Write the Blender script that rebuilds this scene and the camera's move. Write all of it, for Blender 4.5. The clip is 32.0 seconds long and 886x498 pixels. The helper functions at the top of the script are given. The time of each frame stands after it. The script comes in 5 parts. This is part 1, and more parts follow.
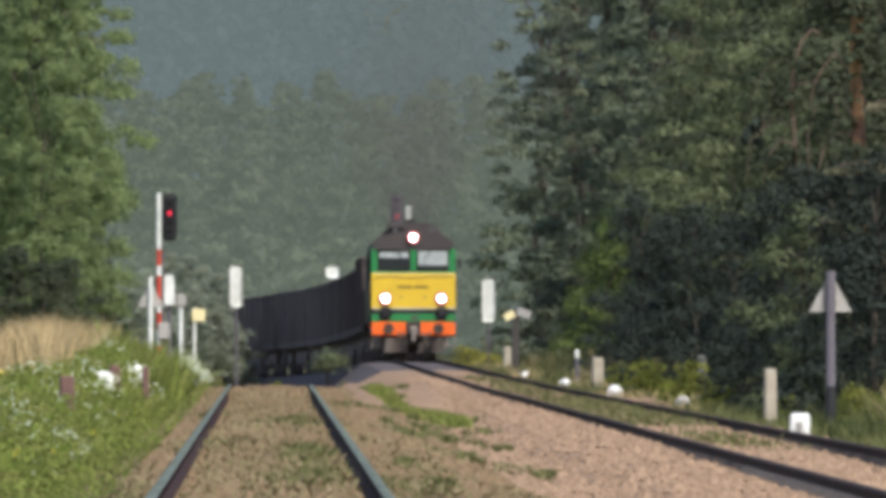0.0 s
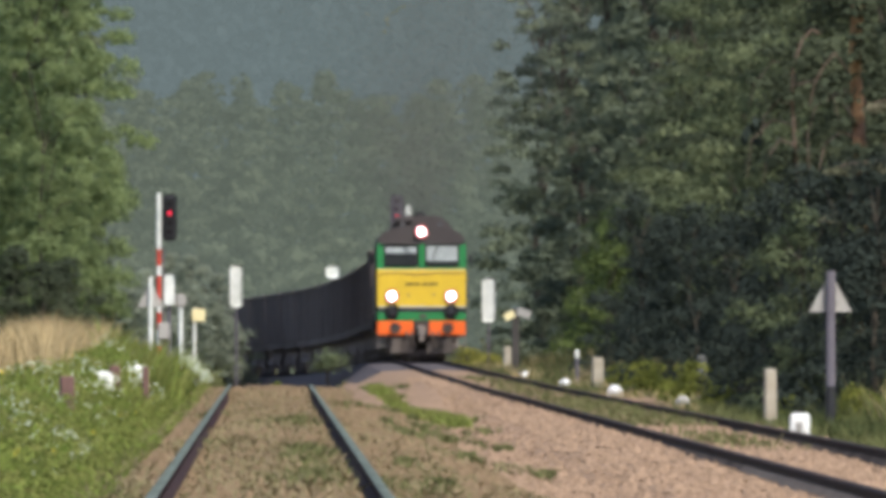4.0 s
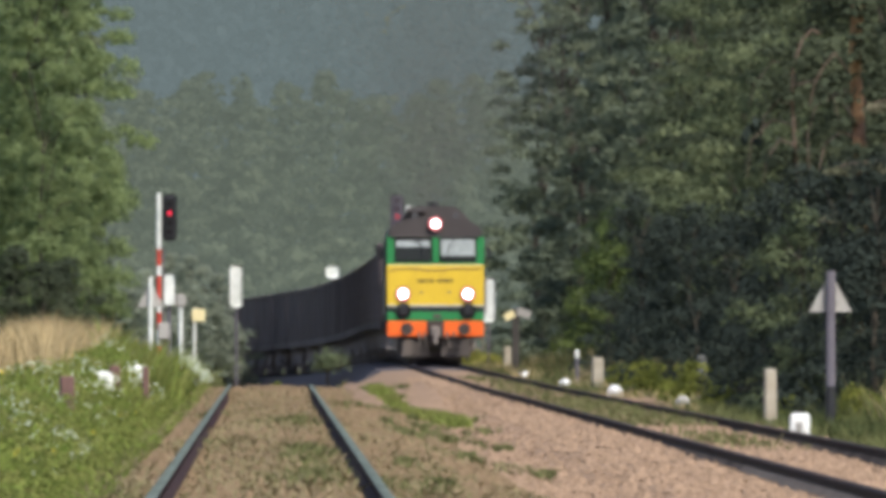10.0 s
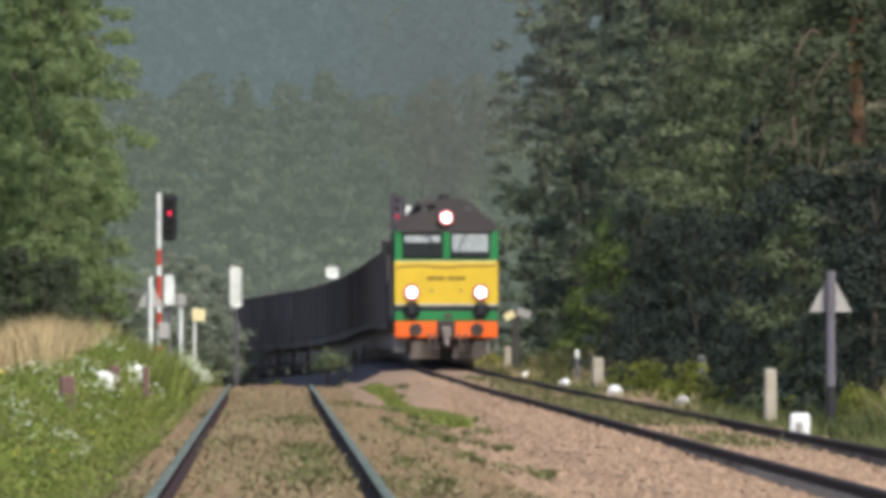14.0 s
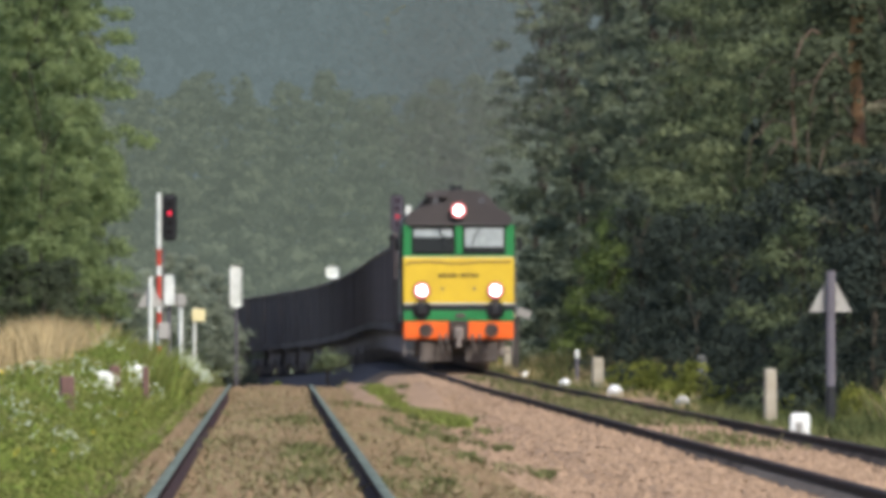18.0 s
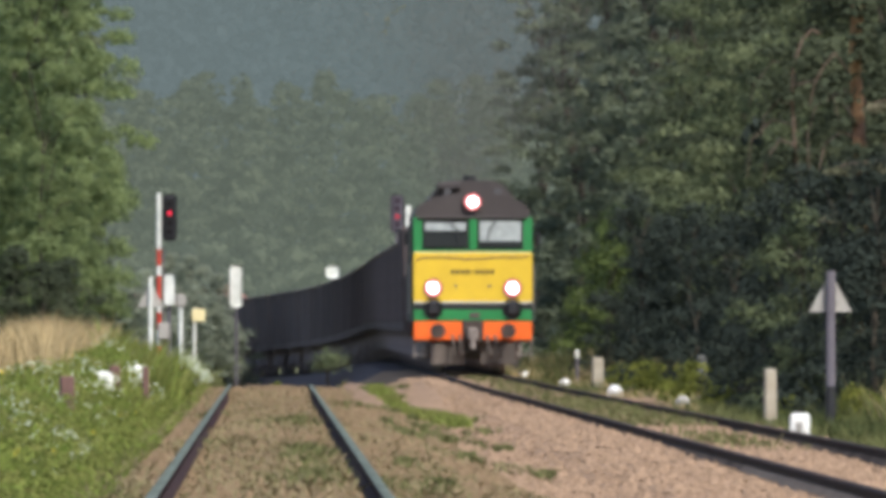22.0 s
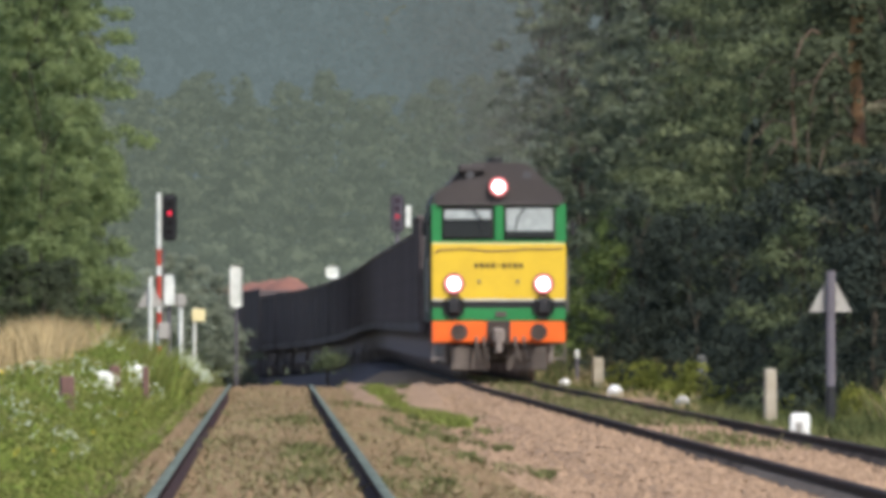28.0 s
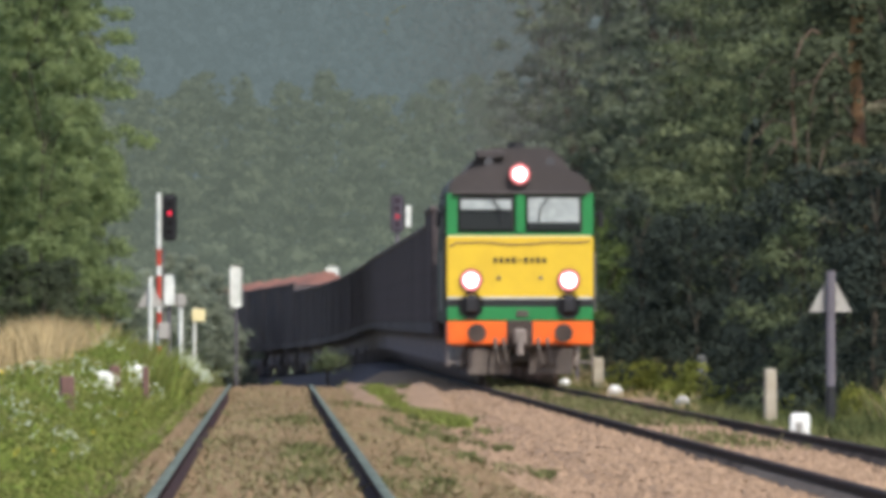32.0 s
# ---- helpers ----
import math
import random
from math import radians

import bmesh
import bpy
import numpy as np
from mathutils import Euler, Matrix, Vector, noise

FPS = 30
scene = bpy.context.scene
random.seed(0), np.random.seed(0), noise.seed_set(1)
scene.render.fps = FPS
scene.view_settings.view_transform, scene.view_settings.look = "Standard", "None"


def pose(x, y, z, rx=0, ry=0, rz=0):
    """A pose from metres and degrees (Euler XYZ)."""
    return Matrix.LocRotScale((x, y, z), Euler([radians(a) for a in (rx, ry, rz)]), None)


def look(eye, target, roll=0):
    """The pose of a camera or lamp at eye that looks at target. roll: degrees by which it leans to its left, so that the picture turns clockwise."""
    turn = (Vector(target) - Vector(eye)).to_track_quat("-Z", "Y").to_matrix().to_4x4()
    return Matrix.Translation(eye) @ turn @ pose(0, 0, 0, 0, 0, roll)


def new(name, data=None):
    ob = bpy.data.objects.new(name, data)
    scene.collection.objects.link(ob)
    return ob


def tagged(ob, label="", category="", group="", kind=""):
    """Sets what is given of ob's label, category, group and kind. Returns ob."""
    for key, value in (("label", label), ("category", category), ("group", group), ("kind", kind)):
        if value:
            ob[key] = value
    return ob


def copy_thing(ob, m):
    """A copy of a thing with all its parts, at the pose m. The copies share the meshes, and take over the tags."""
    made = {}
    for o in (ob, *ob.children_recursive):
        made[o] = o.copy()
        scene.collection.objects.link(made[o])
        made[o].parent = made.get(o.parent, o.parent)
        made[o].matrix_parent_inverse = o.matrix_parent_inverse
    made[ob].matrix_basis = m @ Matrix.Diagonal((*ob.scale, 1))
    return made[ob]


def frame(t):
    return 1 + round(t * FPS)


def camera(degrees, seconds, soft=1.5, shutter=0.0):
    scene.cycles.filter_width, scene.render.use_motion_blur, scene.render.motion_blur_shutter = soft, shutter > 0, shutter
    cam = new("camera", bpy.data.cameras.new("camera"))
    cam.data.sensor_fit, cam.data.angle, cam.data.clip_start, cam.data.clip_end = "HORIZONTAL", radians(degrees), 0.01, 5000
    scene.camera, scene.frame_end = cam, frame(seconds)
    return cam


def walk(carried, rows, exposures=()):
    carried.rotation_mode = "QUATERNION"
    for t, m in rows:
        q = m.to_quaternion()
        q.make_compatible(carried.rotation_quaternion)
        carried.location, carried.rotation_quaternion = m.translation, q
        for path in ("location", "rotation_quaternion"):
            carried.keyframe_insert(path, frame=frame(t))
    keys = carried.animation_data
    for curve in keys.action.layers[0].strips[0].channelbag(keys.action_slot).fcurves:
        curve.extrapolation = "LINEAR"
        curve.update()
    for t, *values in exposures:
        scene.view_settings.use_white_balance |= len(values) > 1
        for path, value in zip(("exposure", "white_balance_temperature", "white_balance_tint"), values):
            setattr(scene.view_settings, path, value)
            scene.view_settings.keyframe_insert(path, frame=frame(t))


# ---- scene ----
# The camera stands between the rails of the siding, about 1.07 m over the railhead, with a long lens.
# x to the right, y along the track, z = 0 at the near track's railhead.
EYE = (0.0, 0.0, 1.07)
cam = camera(2.994, 32.0, soft=5.0)
VIEW = look(EYE, (10.2, 1000.0, 1.07 + 4.633))
walk(cam, [(0.0, VIEW), (32.0, VIEW)], exposures=[(0.0, 0.72, 6350, 13), (32.0, 0.72, 6350, 13)])

# ---- light ----
SUN_EL, SUN_AZ = radians(47), radians(150)
world = bpy.data.worlds.new("sky")
scene.world = world
world.use_nodes = True
wn = world.node_tree.nodes
sky = wn.new("ShaderNodeTexSky")
sky.sky_type = "NISHITA"
sky.sun_disc = False
sky.sun_elevation, sky.sun_rotation = SUN_EL, SUN_AZ
sky.dust_density = 2.0
world.node_tree.links.new(sky.outputs[0], wn["Background"].inputs[0])
wn["Background"].inputs[1].default_value = 0.14
sun_data = bpy.data.lights.new("sun", "SUN")
sun_data.energy, sun_data.angle, sun_data.color = 2.45, radians(0.5), (1.0, 0.95, 0.86)
sun = new("sun", sun_data)
TO_SUN = Vector((math.sin(SUN_AZ) * math.cos(SUN_EL), math.cos(SUN_AZ) * math.cos(SUN_EL), math.sin(SUN_EL)))
sun.matrix_world = look(TO_SUN * 100, (0, 0, 0))


# ---- materials ----
def mat(name, color, rough=0.7, metal=0.0, vary=0.25, scale=3.0, fine=40.0, bump=0.2, second=None, mix=0.5, per_piece=0.0,
        glow=None, power=0.0, spec=0.4, per_island=0.0, trans=0.0):
    """A procedural surface: two scales of noise over the base colour, a bump, and an optional second colour in patches."""
    m = bpy.data.materials.new(name)
    m.use_nodes = True
    n, l = m.node_tree.nodes, m.node_tree.links
    b = n["Principled BSDF"]
    b.inputs["Roughness"].default_value, b.inputs["Metallic"].default_value = rough, metal
    b.inputs["Specular IOR Level"].default_value = spec
    tc = n.new("ShaderNodeTexCoord")

    def tex(s, detail=4):
        t = n.new("ShaderNodeTexNoise")
        t.inputs["Scale"].default_value, t.inputs["Detail"].default_value = s, detail
        l.new(tc.outputs["Object"], t.inputs["Vector"])
        return t

    big, small = tex(scale), tex(fine, 3)
    ramp = n.new("ShaderNodeValToRGB")
    c = Vector(color)
    second_c = Vector(second) if second else c * (1 - vary)
    ramp.color_ramp.elements[0].position, ramp.color_ramp.elements[1].position = 0.5 - 0.25 * mix, 0.5 + 0.3 * (1 - mix) + 0.02
    ramp.color_ramp.elements[0].color = (*second_c, 1)
    ramp.color_ramp.elements[1].color = (*c, 1)
    l.new(big.outputs["Fac"], ramp.inputs[0])
    hsv = n.new("ShaderNodeHueSaturation")
    l.new(ramp.outputs[0], hsv.inputs["Color"])
    lo = n.new("ShaderNodeMapRange")
    lo.inputs["To Min"].default_value, lo.inputs["To Max"].default_value = 1 - vary, 1 + vary
    l.new(small.outputs["Fac"], lo.inputs["Value"])
    value = lo.outputs[0]
    for amount, node, out in ((per_piece, "ShaderNodeObjectInfo", "Random"), (per_island, "ShaderNodeNewGeometry", "Random Per Island")):
        if amount:
            oi = n.new(node)
            r2 = n.new("ShaderNodeMapRange")
            r2.inputs["To Min"].default_value, r2.inputs["To Max"].default_value = 1 - amount, 1 + amount
            l.new(oi.outputs[out], r2.inputs["Value"])
            mul = n.new("ShaderNodeMath")
            mul.operation = "MULTIPLY"
            l.new(value, mul.inputs[0])
            l.new(r2.outputs[0], mul.inputs[1])
            value = mul.outputs[0]
    l.new(value, hsv.inputs["Value"])
    l.new(hsv.outputs[0], b.inputs["Base Color"])
    if bump:
        bp = n.new("ShaderNodeBump")
        bp.inputs["Strength"].default_value, bp.inputs["Distance"].default_value = bump, 0.02
        l.new(small.outputs["Fac"], bp.inputs["Height"])
        l.new(bp.outputs[0], b.inputs["Normal"])
    if glow:
        b.inputs["Emission Color"].default_value = (*glow, 1)
        b.inputs["Emission Strength"].default_value = power
    if trans:
        b.inputs["Subsurface Weight"].default_value = 0
        tl, ms = n.new("ShaderNodeBsdfTranslucent"), n.new("ShaderNodeMixShader")
        l.new(hsv.outputs[0], tl.inputs["Color"])
        ms.inputs[0].default_value = trans
        l.new(b.outputs[0], ms.inputs[1])
        l.new(tl.outputs[0], ms.inputs[2])
        l.new(ms.outputs[0], n["Material Output"].inputs["Surface"])
    return m


M = {
    "soil": mat("soil", (0.15, 0.125, 0.075), 0.95, second=(0.10, 0.12, 0.05), scale=0.4, fine=8, bump=0.5, spec=0.02),
    "ballast": mat("ballast", (0.315, 0.214, 0.138), 0.9, second=(0.235, 0.158, 0.100), scale=1.2, fine=26, bump=0.8, vary=0.3, spec=0.05),
    "ballast_old": mat("ballast_old", (0.222, 0.155, 0.086), 0.95, second=(0.150, 0.115, 0.054), scale=0.9, fine=26, bump=0.8, vary=0.35, spec=0.03),
    # dark ground colour standing in for the train's shade and its mirage
    "shaded_bed": mat("shaded_bed", (0.110, 0.098, 0.100), 0.95, vary=0.3, scale=0.6, fine=12, bump=0.6, second=(0.10, 0.09, 0.092), spec=0.0),
    # evenly lightened: haze before the wagons' dark underside is in this colour
    "gear": mat("wagon_gear", (0.27, 0.232, 0.245), 0.9, vary=0.3, scale=2.5, fine=16, bump=0.3, spec=0.05),
    # much darker than the cab front's green, brownish in patches
    "loco_side": mat("dark_green_side", (0.030, 0.040, 0.032), 0.7, vary=0.3, scale=1.5, fine=9, bump=0.05, second=(0.045, 0.038, 0.034), spec=0.1),
    "rail_web": mat("rail_web", (0.045, 0.024, 0.026), 0.9, vary=0.3, scale=2, fine=25, spec=0.05),
    "rail_stain": mat("rail_stain", (0.21, 0.15, 0.11), 0.95, vary=0.5, scale=0.4, fine=4, spec=0.05),
    "rail_dust": mat("rail_dust", (0.38, 0.28, 0.20), 0.95, vary=0.3, scale=2, fine=25, spec=0.05),
    "stone": mat("stone", (0.332, 0.226, 0.145), 0.88, vary=0.22, scale=4, fine=30, per_island=0.25, spec=0.1),
    "stone_old": mat("stone_old", (0.245, 0.172, 0.100), 0.9, vary=0.25, scale=1.2, fine=12, per_island=0.16, spec=0.06),
    "rail_foot": mat("rail_foot", (0.042, 0.025, 0.025), 0.95, metal=0.0, vary=0.3, scale=2, fine=25, spec=0.1),
    "rail_head": mat("rail_head", (0.125, 0.150, 0.120), 0.8, metal=0.0, vary=0.3, scale=0.7, fine=6, bump=0.05, spec=0.06),
    "rail_rust": mat("rail_rust", (0.035, 0.026, 0.027), 0.9, metal=0.0, vary=0.2, scale=2, fine=30, bump=0.05, spec=0.1),
    "grass": mat("grass", (0.150, 0.152, 0.064), 0.8, vary=0.25, scale=0.8, fine=6, bump=0, per_island=0.3, trans=0.3, second=(0.105, 0.118, 0.045), spec=0.05),
    "weeds": mat("weeds", (0.165, 0.232, 0.044), 0.8, vary=0.35, scale=0.6, fine=3, bump=0, per_island=0.35, trans=0.4, second=(0.205, 0.21, 0.065), spec=0.06),
    "dry_grass": mat("dry_grass", (0.46, 0.34, 0.17), 0.85, vary=0.3, scale=0.8, fine=6, bump=0, per_island=0.35, trans=0.2, second=(0.36, 0.28, 0.14)),
    "dead_weed": mat("dead_weed", (0.265, 0.192, 0.115), 0.9, vary=0.3, scale=0.8, fine=6, bump=0, per_island=0.2, trans=0.15, second=(0.17, 0.16, 0.07)),
    "pale_petal": mat("greenish_petal", (0.66, 0.72, 0.54), 0.8, vary=0.15, bump=0, per_island=0.25),
    "beam_grime": mat("beam_grime", (0.082, 0.064, 0.055), 0.85, vary=0.35, scale=2.5, fine=16, bump=0.3, spec=0.1),
    "yellow_petal": mat("yellow_petal", (0.75, 0.55, 0.05), 0.7, vary=0.1, bump=0, per_island=0.1),
    "leaf": mat("leaf", (0.078, 0.090, 0.050), 0.85, vary=0.25, scale=0.35, fine=1.5, bump=0, per_island=0.2, per_piece=0.15, trans=0.2, second=(0.050, 0.062, 0.038), spec=0.03),
    "leaf_mid": mat("leaf_mid", (0.165, 0.188, 0.096), 0.85, vary=0.25, scale=0.35, fine=1.5, bump=0, per_island=0.2, per_piece=0.12, trans=0.35, second=(0.085, 0.105, 0.055), spec=0.03),
    # leaf colour darkened to carry the shade low in the wood
    "leaf_shaded": mat("leaf_shaded", (0.042, 0.053, 0.041), 0.9, vary=0.2, scale=0.4, fine=2, bump=0, per_island=0.1, per_piece=0.15, trans=0.1, second=(0.034, 0.044, 0.036), spec=0.02),
    # leaf colour paled to hold the haze at the wood's far end
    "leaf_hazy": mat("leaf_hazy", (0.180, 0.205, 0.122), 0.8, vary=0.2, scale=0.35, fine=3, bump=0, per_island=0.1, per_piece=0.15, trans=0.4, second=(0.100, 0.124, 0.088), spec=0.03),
    "leaf_light": mat("leaf_light", (0.265, 0.328, 0.145), 0.9, vary=0.2, scale=0.5, fine=1.6, bump=0, per_island=0.2, per_piece=0.10, trans=0.6, second=(0.225, 0.285, 0.130), spec=0.02),
    # grass colour darkened for the trees' shade on the near verge
    "shaded_grass": mat("shaded_grass", (0.085, 0.102, 0.038), 0.85, vary=0.3, scale=0.8, fine=6, bump=0, per_island=0.3, trans=0.3, second=(0.055, 0.068, 0.028), spec=0.03),
    "leaf_bright": mat("leaf_bright", (0.130, 0.165, 0.045), 0.7, vary=0.25, scale=0.35, fine=3, bump=0, per_island=0.2, trans=0.3, second=(0.09, 0.125, 0.035), spec=0.15),
    "shrub_leaf": mat("shrub_leaf", (0.225, 0.230, 0.048), 0.7, vary=0.25, scale=0.6, fine=4, bump=0, per_island=0.2, trans=0.35, second=(0.125, 0.145, 0.032), spec=0.04),
    "needle": mat("needle", (0.060, 0.072, 0.042), 0.9, vary=0.25, scale=0.3, fine=3, bump=0, per_island=0.2, per_piece=0.15, trans=0.1, second=(0.040, 0.050, 0.032), spec=0.02),
    # next two: distance haze mixed into the thicket's colours
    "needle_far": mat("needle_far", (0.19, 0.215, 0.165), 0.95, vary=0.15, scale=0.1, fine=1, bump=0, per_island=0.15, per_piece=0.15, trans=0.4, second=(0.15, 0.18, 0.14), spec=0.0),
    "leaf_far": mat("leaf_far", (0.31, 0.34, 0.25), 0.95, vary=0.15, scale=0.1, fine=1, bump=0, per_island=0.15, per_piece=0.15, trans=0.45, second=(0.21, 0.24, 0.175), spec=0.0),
    # the bluish emission stands in for haze before the hill
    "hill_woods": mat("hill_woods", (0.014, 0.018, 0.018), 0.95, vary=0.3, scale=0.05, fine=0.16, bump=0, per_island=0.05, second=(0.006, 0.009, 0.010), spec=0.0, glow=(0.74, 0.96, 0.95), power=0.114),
    # grey-green emission added to these leaves as distance haze
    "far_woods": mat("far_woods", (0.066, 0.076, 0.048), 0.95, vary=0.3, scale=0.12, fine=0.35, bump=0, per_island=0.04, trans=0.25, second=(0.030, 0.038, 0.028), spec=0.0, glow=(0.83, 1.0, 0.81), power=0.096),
    "bark": mat("bark", (0.075, 0.062, 0.045), 0.95, vary=0.3, scale=3, fine=18, bump=0.8),
    "pine_bark": mat("pine_bark", (0.40, 0.225, 0.085), 0.9, vary=0.6, scale=1.2, fine=7, bump=0.8, second=(0.10, 0.058, 0.04)),
    "bleached_wood": mat("bleached_wood", (0.175, 0.122, 0.085), 0.95, vary=0.3, scale=2, fine=12, bump=0.4),
    "dry_needle": mat("dry_needle", (0.17, 0.16, 0.105), 0.95, vary=0.3, scale=1.0, fine=5, bump=0, per_island=0.3, trans=0.2, second=(0.11, 0.115, 0.07), spec=0.0),
    # dim red emission imitating the outer halo of the headlamps
    "halo": mat("lamp_outer_halo", (0.4, 0.1, 0.1), 0.4, vary=0, bump=0, glow=(1.0, 0.22, 0.22), power=0.25),
    "dead_wood": mat("dead_wood", (0.15, 0.11, 0.08), 0.95, vary=0.3, scale=3, fine=18, bump=0.4),
    "yellow": mat("yellow_paint", (0.66, 0.455, 0.03), 0.4, vary=0.06, scale=1.5, fine=9, bump=0.03, second=(0.60, 0.405, 0.03)),
    "green": mat("green_paint", (0.02, 0.20, 0.055), 0.4, vary=0.1, scale=1.5, fine=9, bump=0.03),
    "orange": mat("orange_paint", (0.85, 0.14, 0.015), 0.45, vary=0.1, scale=2, fine=9, bump=0.05),
    # black lifted towards purple, the haze before the far signal painted in
    "hazy_black": mat("haze_lifted_black", (0.085, 0.075, 0.09), 0.8, vary=0.2, bump=0.05, spec=0.05),
    "gold_leaf": mat("gold_leaf", (0.34, 0.31, 0.07), 0.8, vary=0.25, scale=0.6, fine=4, bump=0, per_island=0.25, trans=0.35, second=(0.24, 0.25, 0.06), spec=0.03),
    "roof_grey": mat("roof_grey", (0.056, 0.047, 0.044), 0.75, vary=0.15, scale=1, fine=9, bump=0.1),
    "black": mat("black_paint", (0.018, 0.018, 0.02), 0.55, vary=0.2, bump=0.05),
    "grime": mat("bogie_grime", (0.23, 0.195, 0.17), 0.85, vary=0.35, scale=2.5, fine=16, bump=0.3),
    "grime_light": mat("bogie_dust", (0.13, 0.108, 0.092), 0.85, vary=0.3, scale=2.5, fine=16, bump=0.3),
    "steel": mat("steel", (0.30, 0.29, 0.28), 0.45, metal=0.8, vary=0.2),
    "glass": mat("cab_glass", (0.02, 0.022, 0.02), 0.08, vary=0.0, bump=0, spec=0.12),
    "blind": mat("cab_blind", (0.34, 0.37, 0.355), 0.6, vary=0.2, scale=4, fine=9, bump=0.02, second=(0.25, 0.28, 0.27)),
    "rubber": mat("rubber", (0.02, 0.02, 0.02), 0.7, vary=0.1, bump=0.05),
    "lamp": mat("lamp_lit", (1, 1, 1), 0.3, vary=0, bump=0, glow=(1.0, 0.93, 0.92), power=14.0),
    # pinkish emission imitating the halo close around the lens
    "lamp_inner_halo": mat("lamp_inner_halo", (0.5, 0.2, 0.2), 0.4, vary=0, bump=0, glow=(1.0, 0.50, 0.48), power=1.2),
    "red_dim": mat("red_lamp_dim", (0.25, 0.02, 0.03), 0.4, vary=0, bump=0, glow=(1.0, 0.05, 0.12), power=0.10),
    "red_lamp": mat("red_lamp_lit", (0.5, 0.02, 0.03), 0.3, vary=0, bump=0, glow=(1.0, 0.03, 0.08), power=0.7),
    "dark_lens": mat("dark_lens", (0.03, 0.02, 0.03), 0.2, vary=0, bump=0),
    "wagon": mat("wagon_brown", (0.120, 0.098, 0.096), 0.9, vary=0.3, scale=0.8, fine=9, bump=0.2, second=(0.095, 0.080, 0.080), per_piece=0.12, spec=0.05),
    "ore": mat("ore", (0.26, 0.11, 0.07), 0.95, vary=0.3, scale=1.2, fine=10, bump=0.6, second=(0.19, 0.085, 0.06)),
    "coal": mat("coal", (0.035, 0.033, 0.035), 0.9, vary=0.3, scale=1.2, fine=10, bump=0.6),
    "white": mat("white_paint", (0.72, 0.73, 0.68), 0.55, vary=0.12, scale=3, fine=14, bump=0.05, second=(0.55, 0.57, 0.52)),
    "white_wash": mat("whitewash", (0.78, 0.78, 0.74), 0.85, vary=0.1, scale=5, fine=20, bump=0.15),
    "red": mat("red_paint", (0.50, 0.06, 0.035), 0.5, vary=0.15, scale=3, fine=14, bump=0.05),
    "plate_back": mat("plate_back", (0.36, 0.345, 0.31), 0.6, vary=0.15, scale=4, fine=16, bump=0.05),
    "pole_grey": mat("pole_grey", (0.145, 0.132, 0.15), 0.75, vary=0.2, scale=3, fine=14, bump=0.1, spec=0.2),
    "grey_wood": mat("grey_wood", (0.14, 0.14, 0.13), 0.9, vary=0.3, scale=5, fine=20, bump=0.3),
    "dark_wood": mat("dark_wood", (0.07, 0.062, 0.055), 0.9, vary=0.3, scale=5, fine=20, bump=0.3),
    "concrete": mat("concrete", (0.40, 0.36, 0.28), 0.9, vary=0.15, scale=3, fine=18, bump=0.3, second=(0.32, 0.28, 0.21)),
    "rusty": mat("rusty_post", (0.16, 0.09, 0.075), 0.85, vary=0.3, scale=5, fine=20, bump=0.3),
    "cream": mat("cream_board", (0.80, 0.70, 0.38), 0.6, vary=0.1, scale=4, fine=16, bump=0.05),
    "smoke": mat("soot", (0.118, 0.120, 0.106), 1.0, vary=0.1, scale=0.3, fine=1, bump=0, spec=0.0),
}


# ---- mesh helpers ----
def link_part(name, mesh, parent=None, label=""):
    ob = new(name, mesh)
    if parent is not None:
        ob.parent = parent
    if label:
        ob["label"] = label
    return ob


def part(name, bm, material, parent=None, label="", smooth=False):
    """Links a bmesh as one mesh object under a thing or a part."""
    me = bpy.data.meshes.new(name)
    bm.to_mesh(me)
    bm.free()
    if smooth:
        for p in me.polygons:
            p.use_smooth = True
    me.materials.append(M[material] if isinstance(material, str) else material)
    return link_part(name, me, parent, label)


def arrays(name, verts, faces, material, parent=None, label="", smooth=False):
    """A mesh out of computed arrays."""
    me = bpy.data.meshes.new(name)
    verts = np.asarray(verts, dtype=np.float32)
    faces = np.asarray(faces, dtype=np.int32)
    k = faces.shape[1]
    me.vertices.add(len(verts))
    me.vertices.foreach_set("co", verts.ravel())
    me.loops.add(faces.size)
    me.loops.foreach_set("vertex_index", faces.ravel())
    me.polygons.add(len(faces))
    me.polygons.foreach_set("loop_start", np.arange(0, faces.size, k, dtype=np.int32))
    if smooth:
        me.polygons.foreach_set("use_smooth", np.ones(len(faces), dtype=bool))
    me.update(calc_edges=True)
    me.materials.append(M[material])
    return link_part(name, me, parent, label)


def box(bm, size, at, rot=None, bevel=0.0, top=1.0):
    """A box, its top face shrunk by top, with bevelled edges."""
    r = bmesh.ops.create_cube(bm, size=1.0)
    vs = r["verts"]
    for v in vs:
        k = top if v.co.z > 0 else 1.0
        v.co = Vector((v.co.x * size[0] * k, v.co.y * size[1] * k, v.co.z * size[2]))
    if bevel:
        es = list({e for v in vs for e in v.link_edges})
        vs = list({v for f in bmesh.ops.bevel(bm, geom=es, offset=bevel, segments=1, affect="EDGES")["faces"] for v in f.verts} | {v for v in vs if v.is_valid})
    m = Matrix.Translation(at) @ (rot if rot is not None else Matrix())
    bmesh.ops.transform(bm, matrix=m, verts=vs)
    return vs


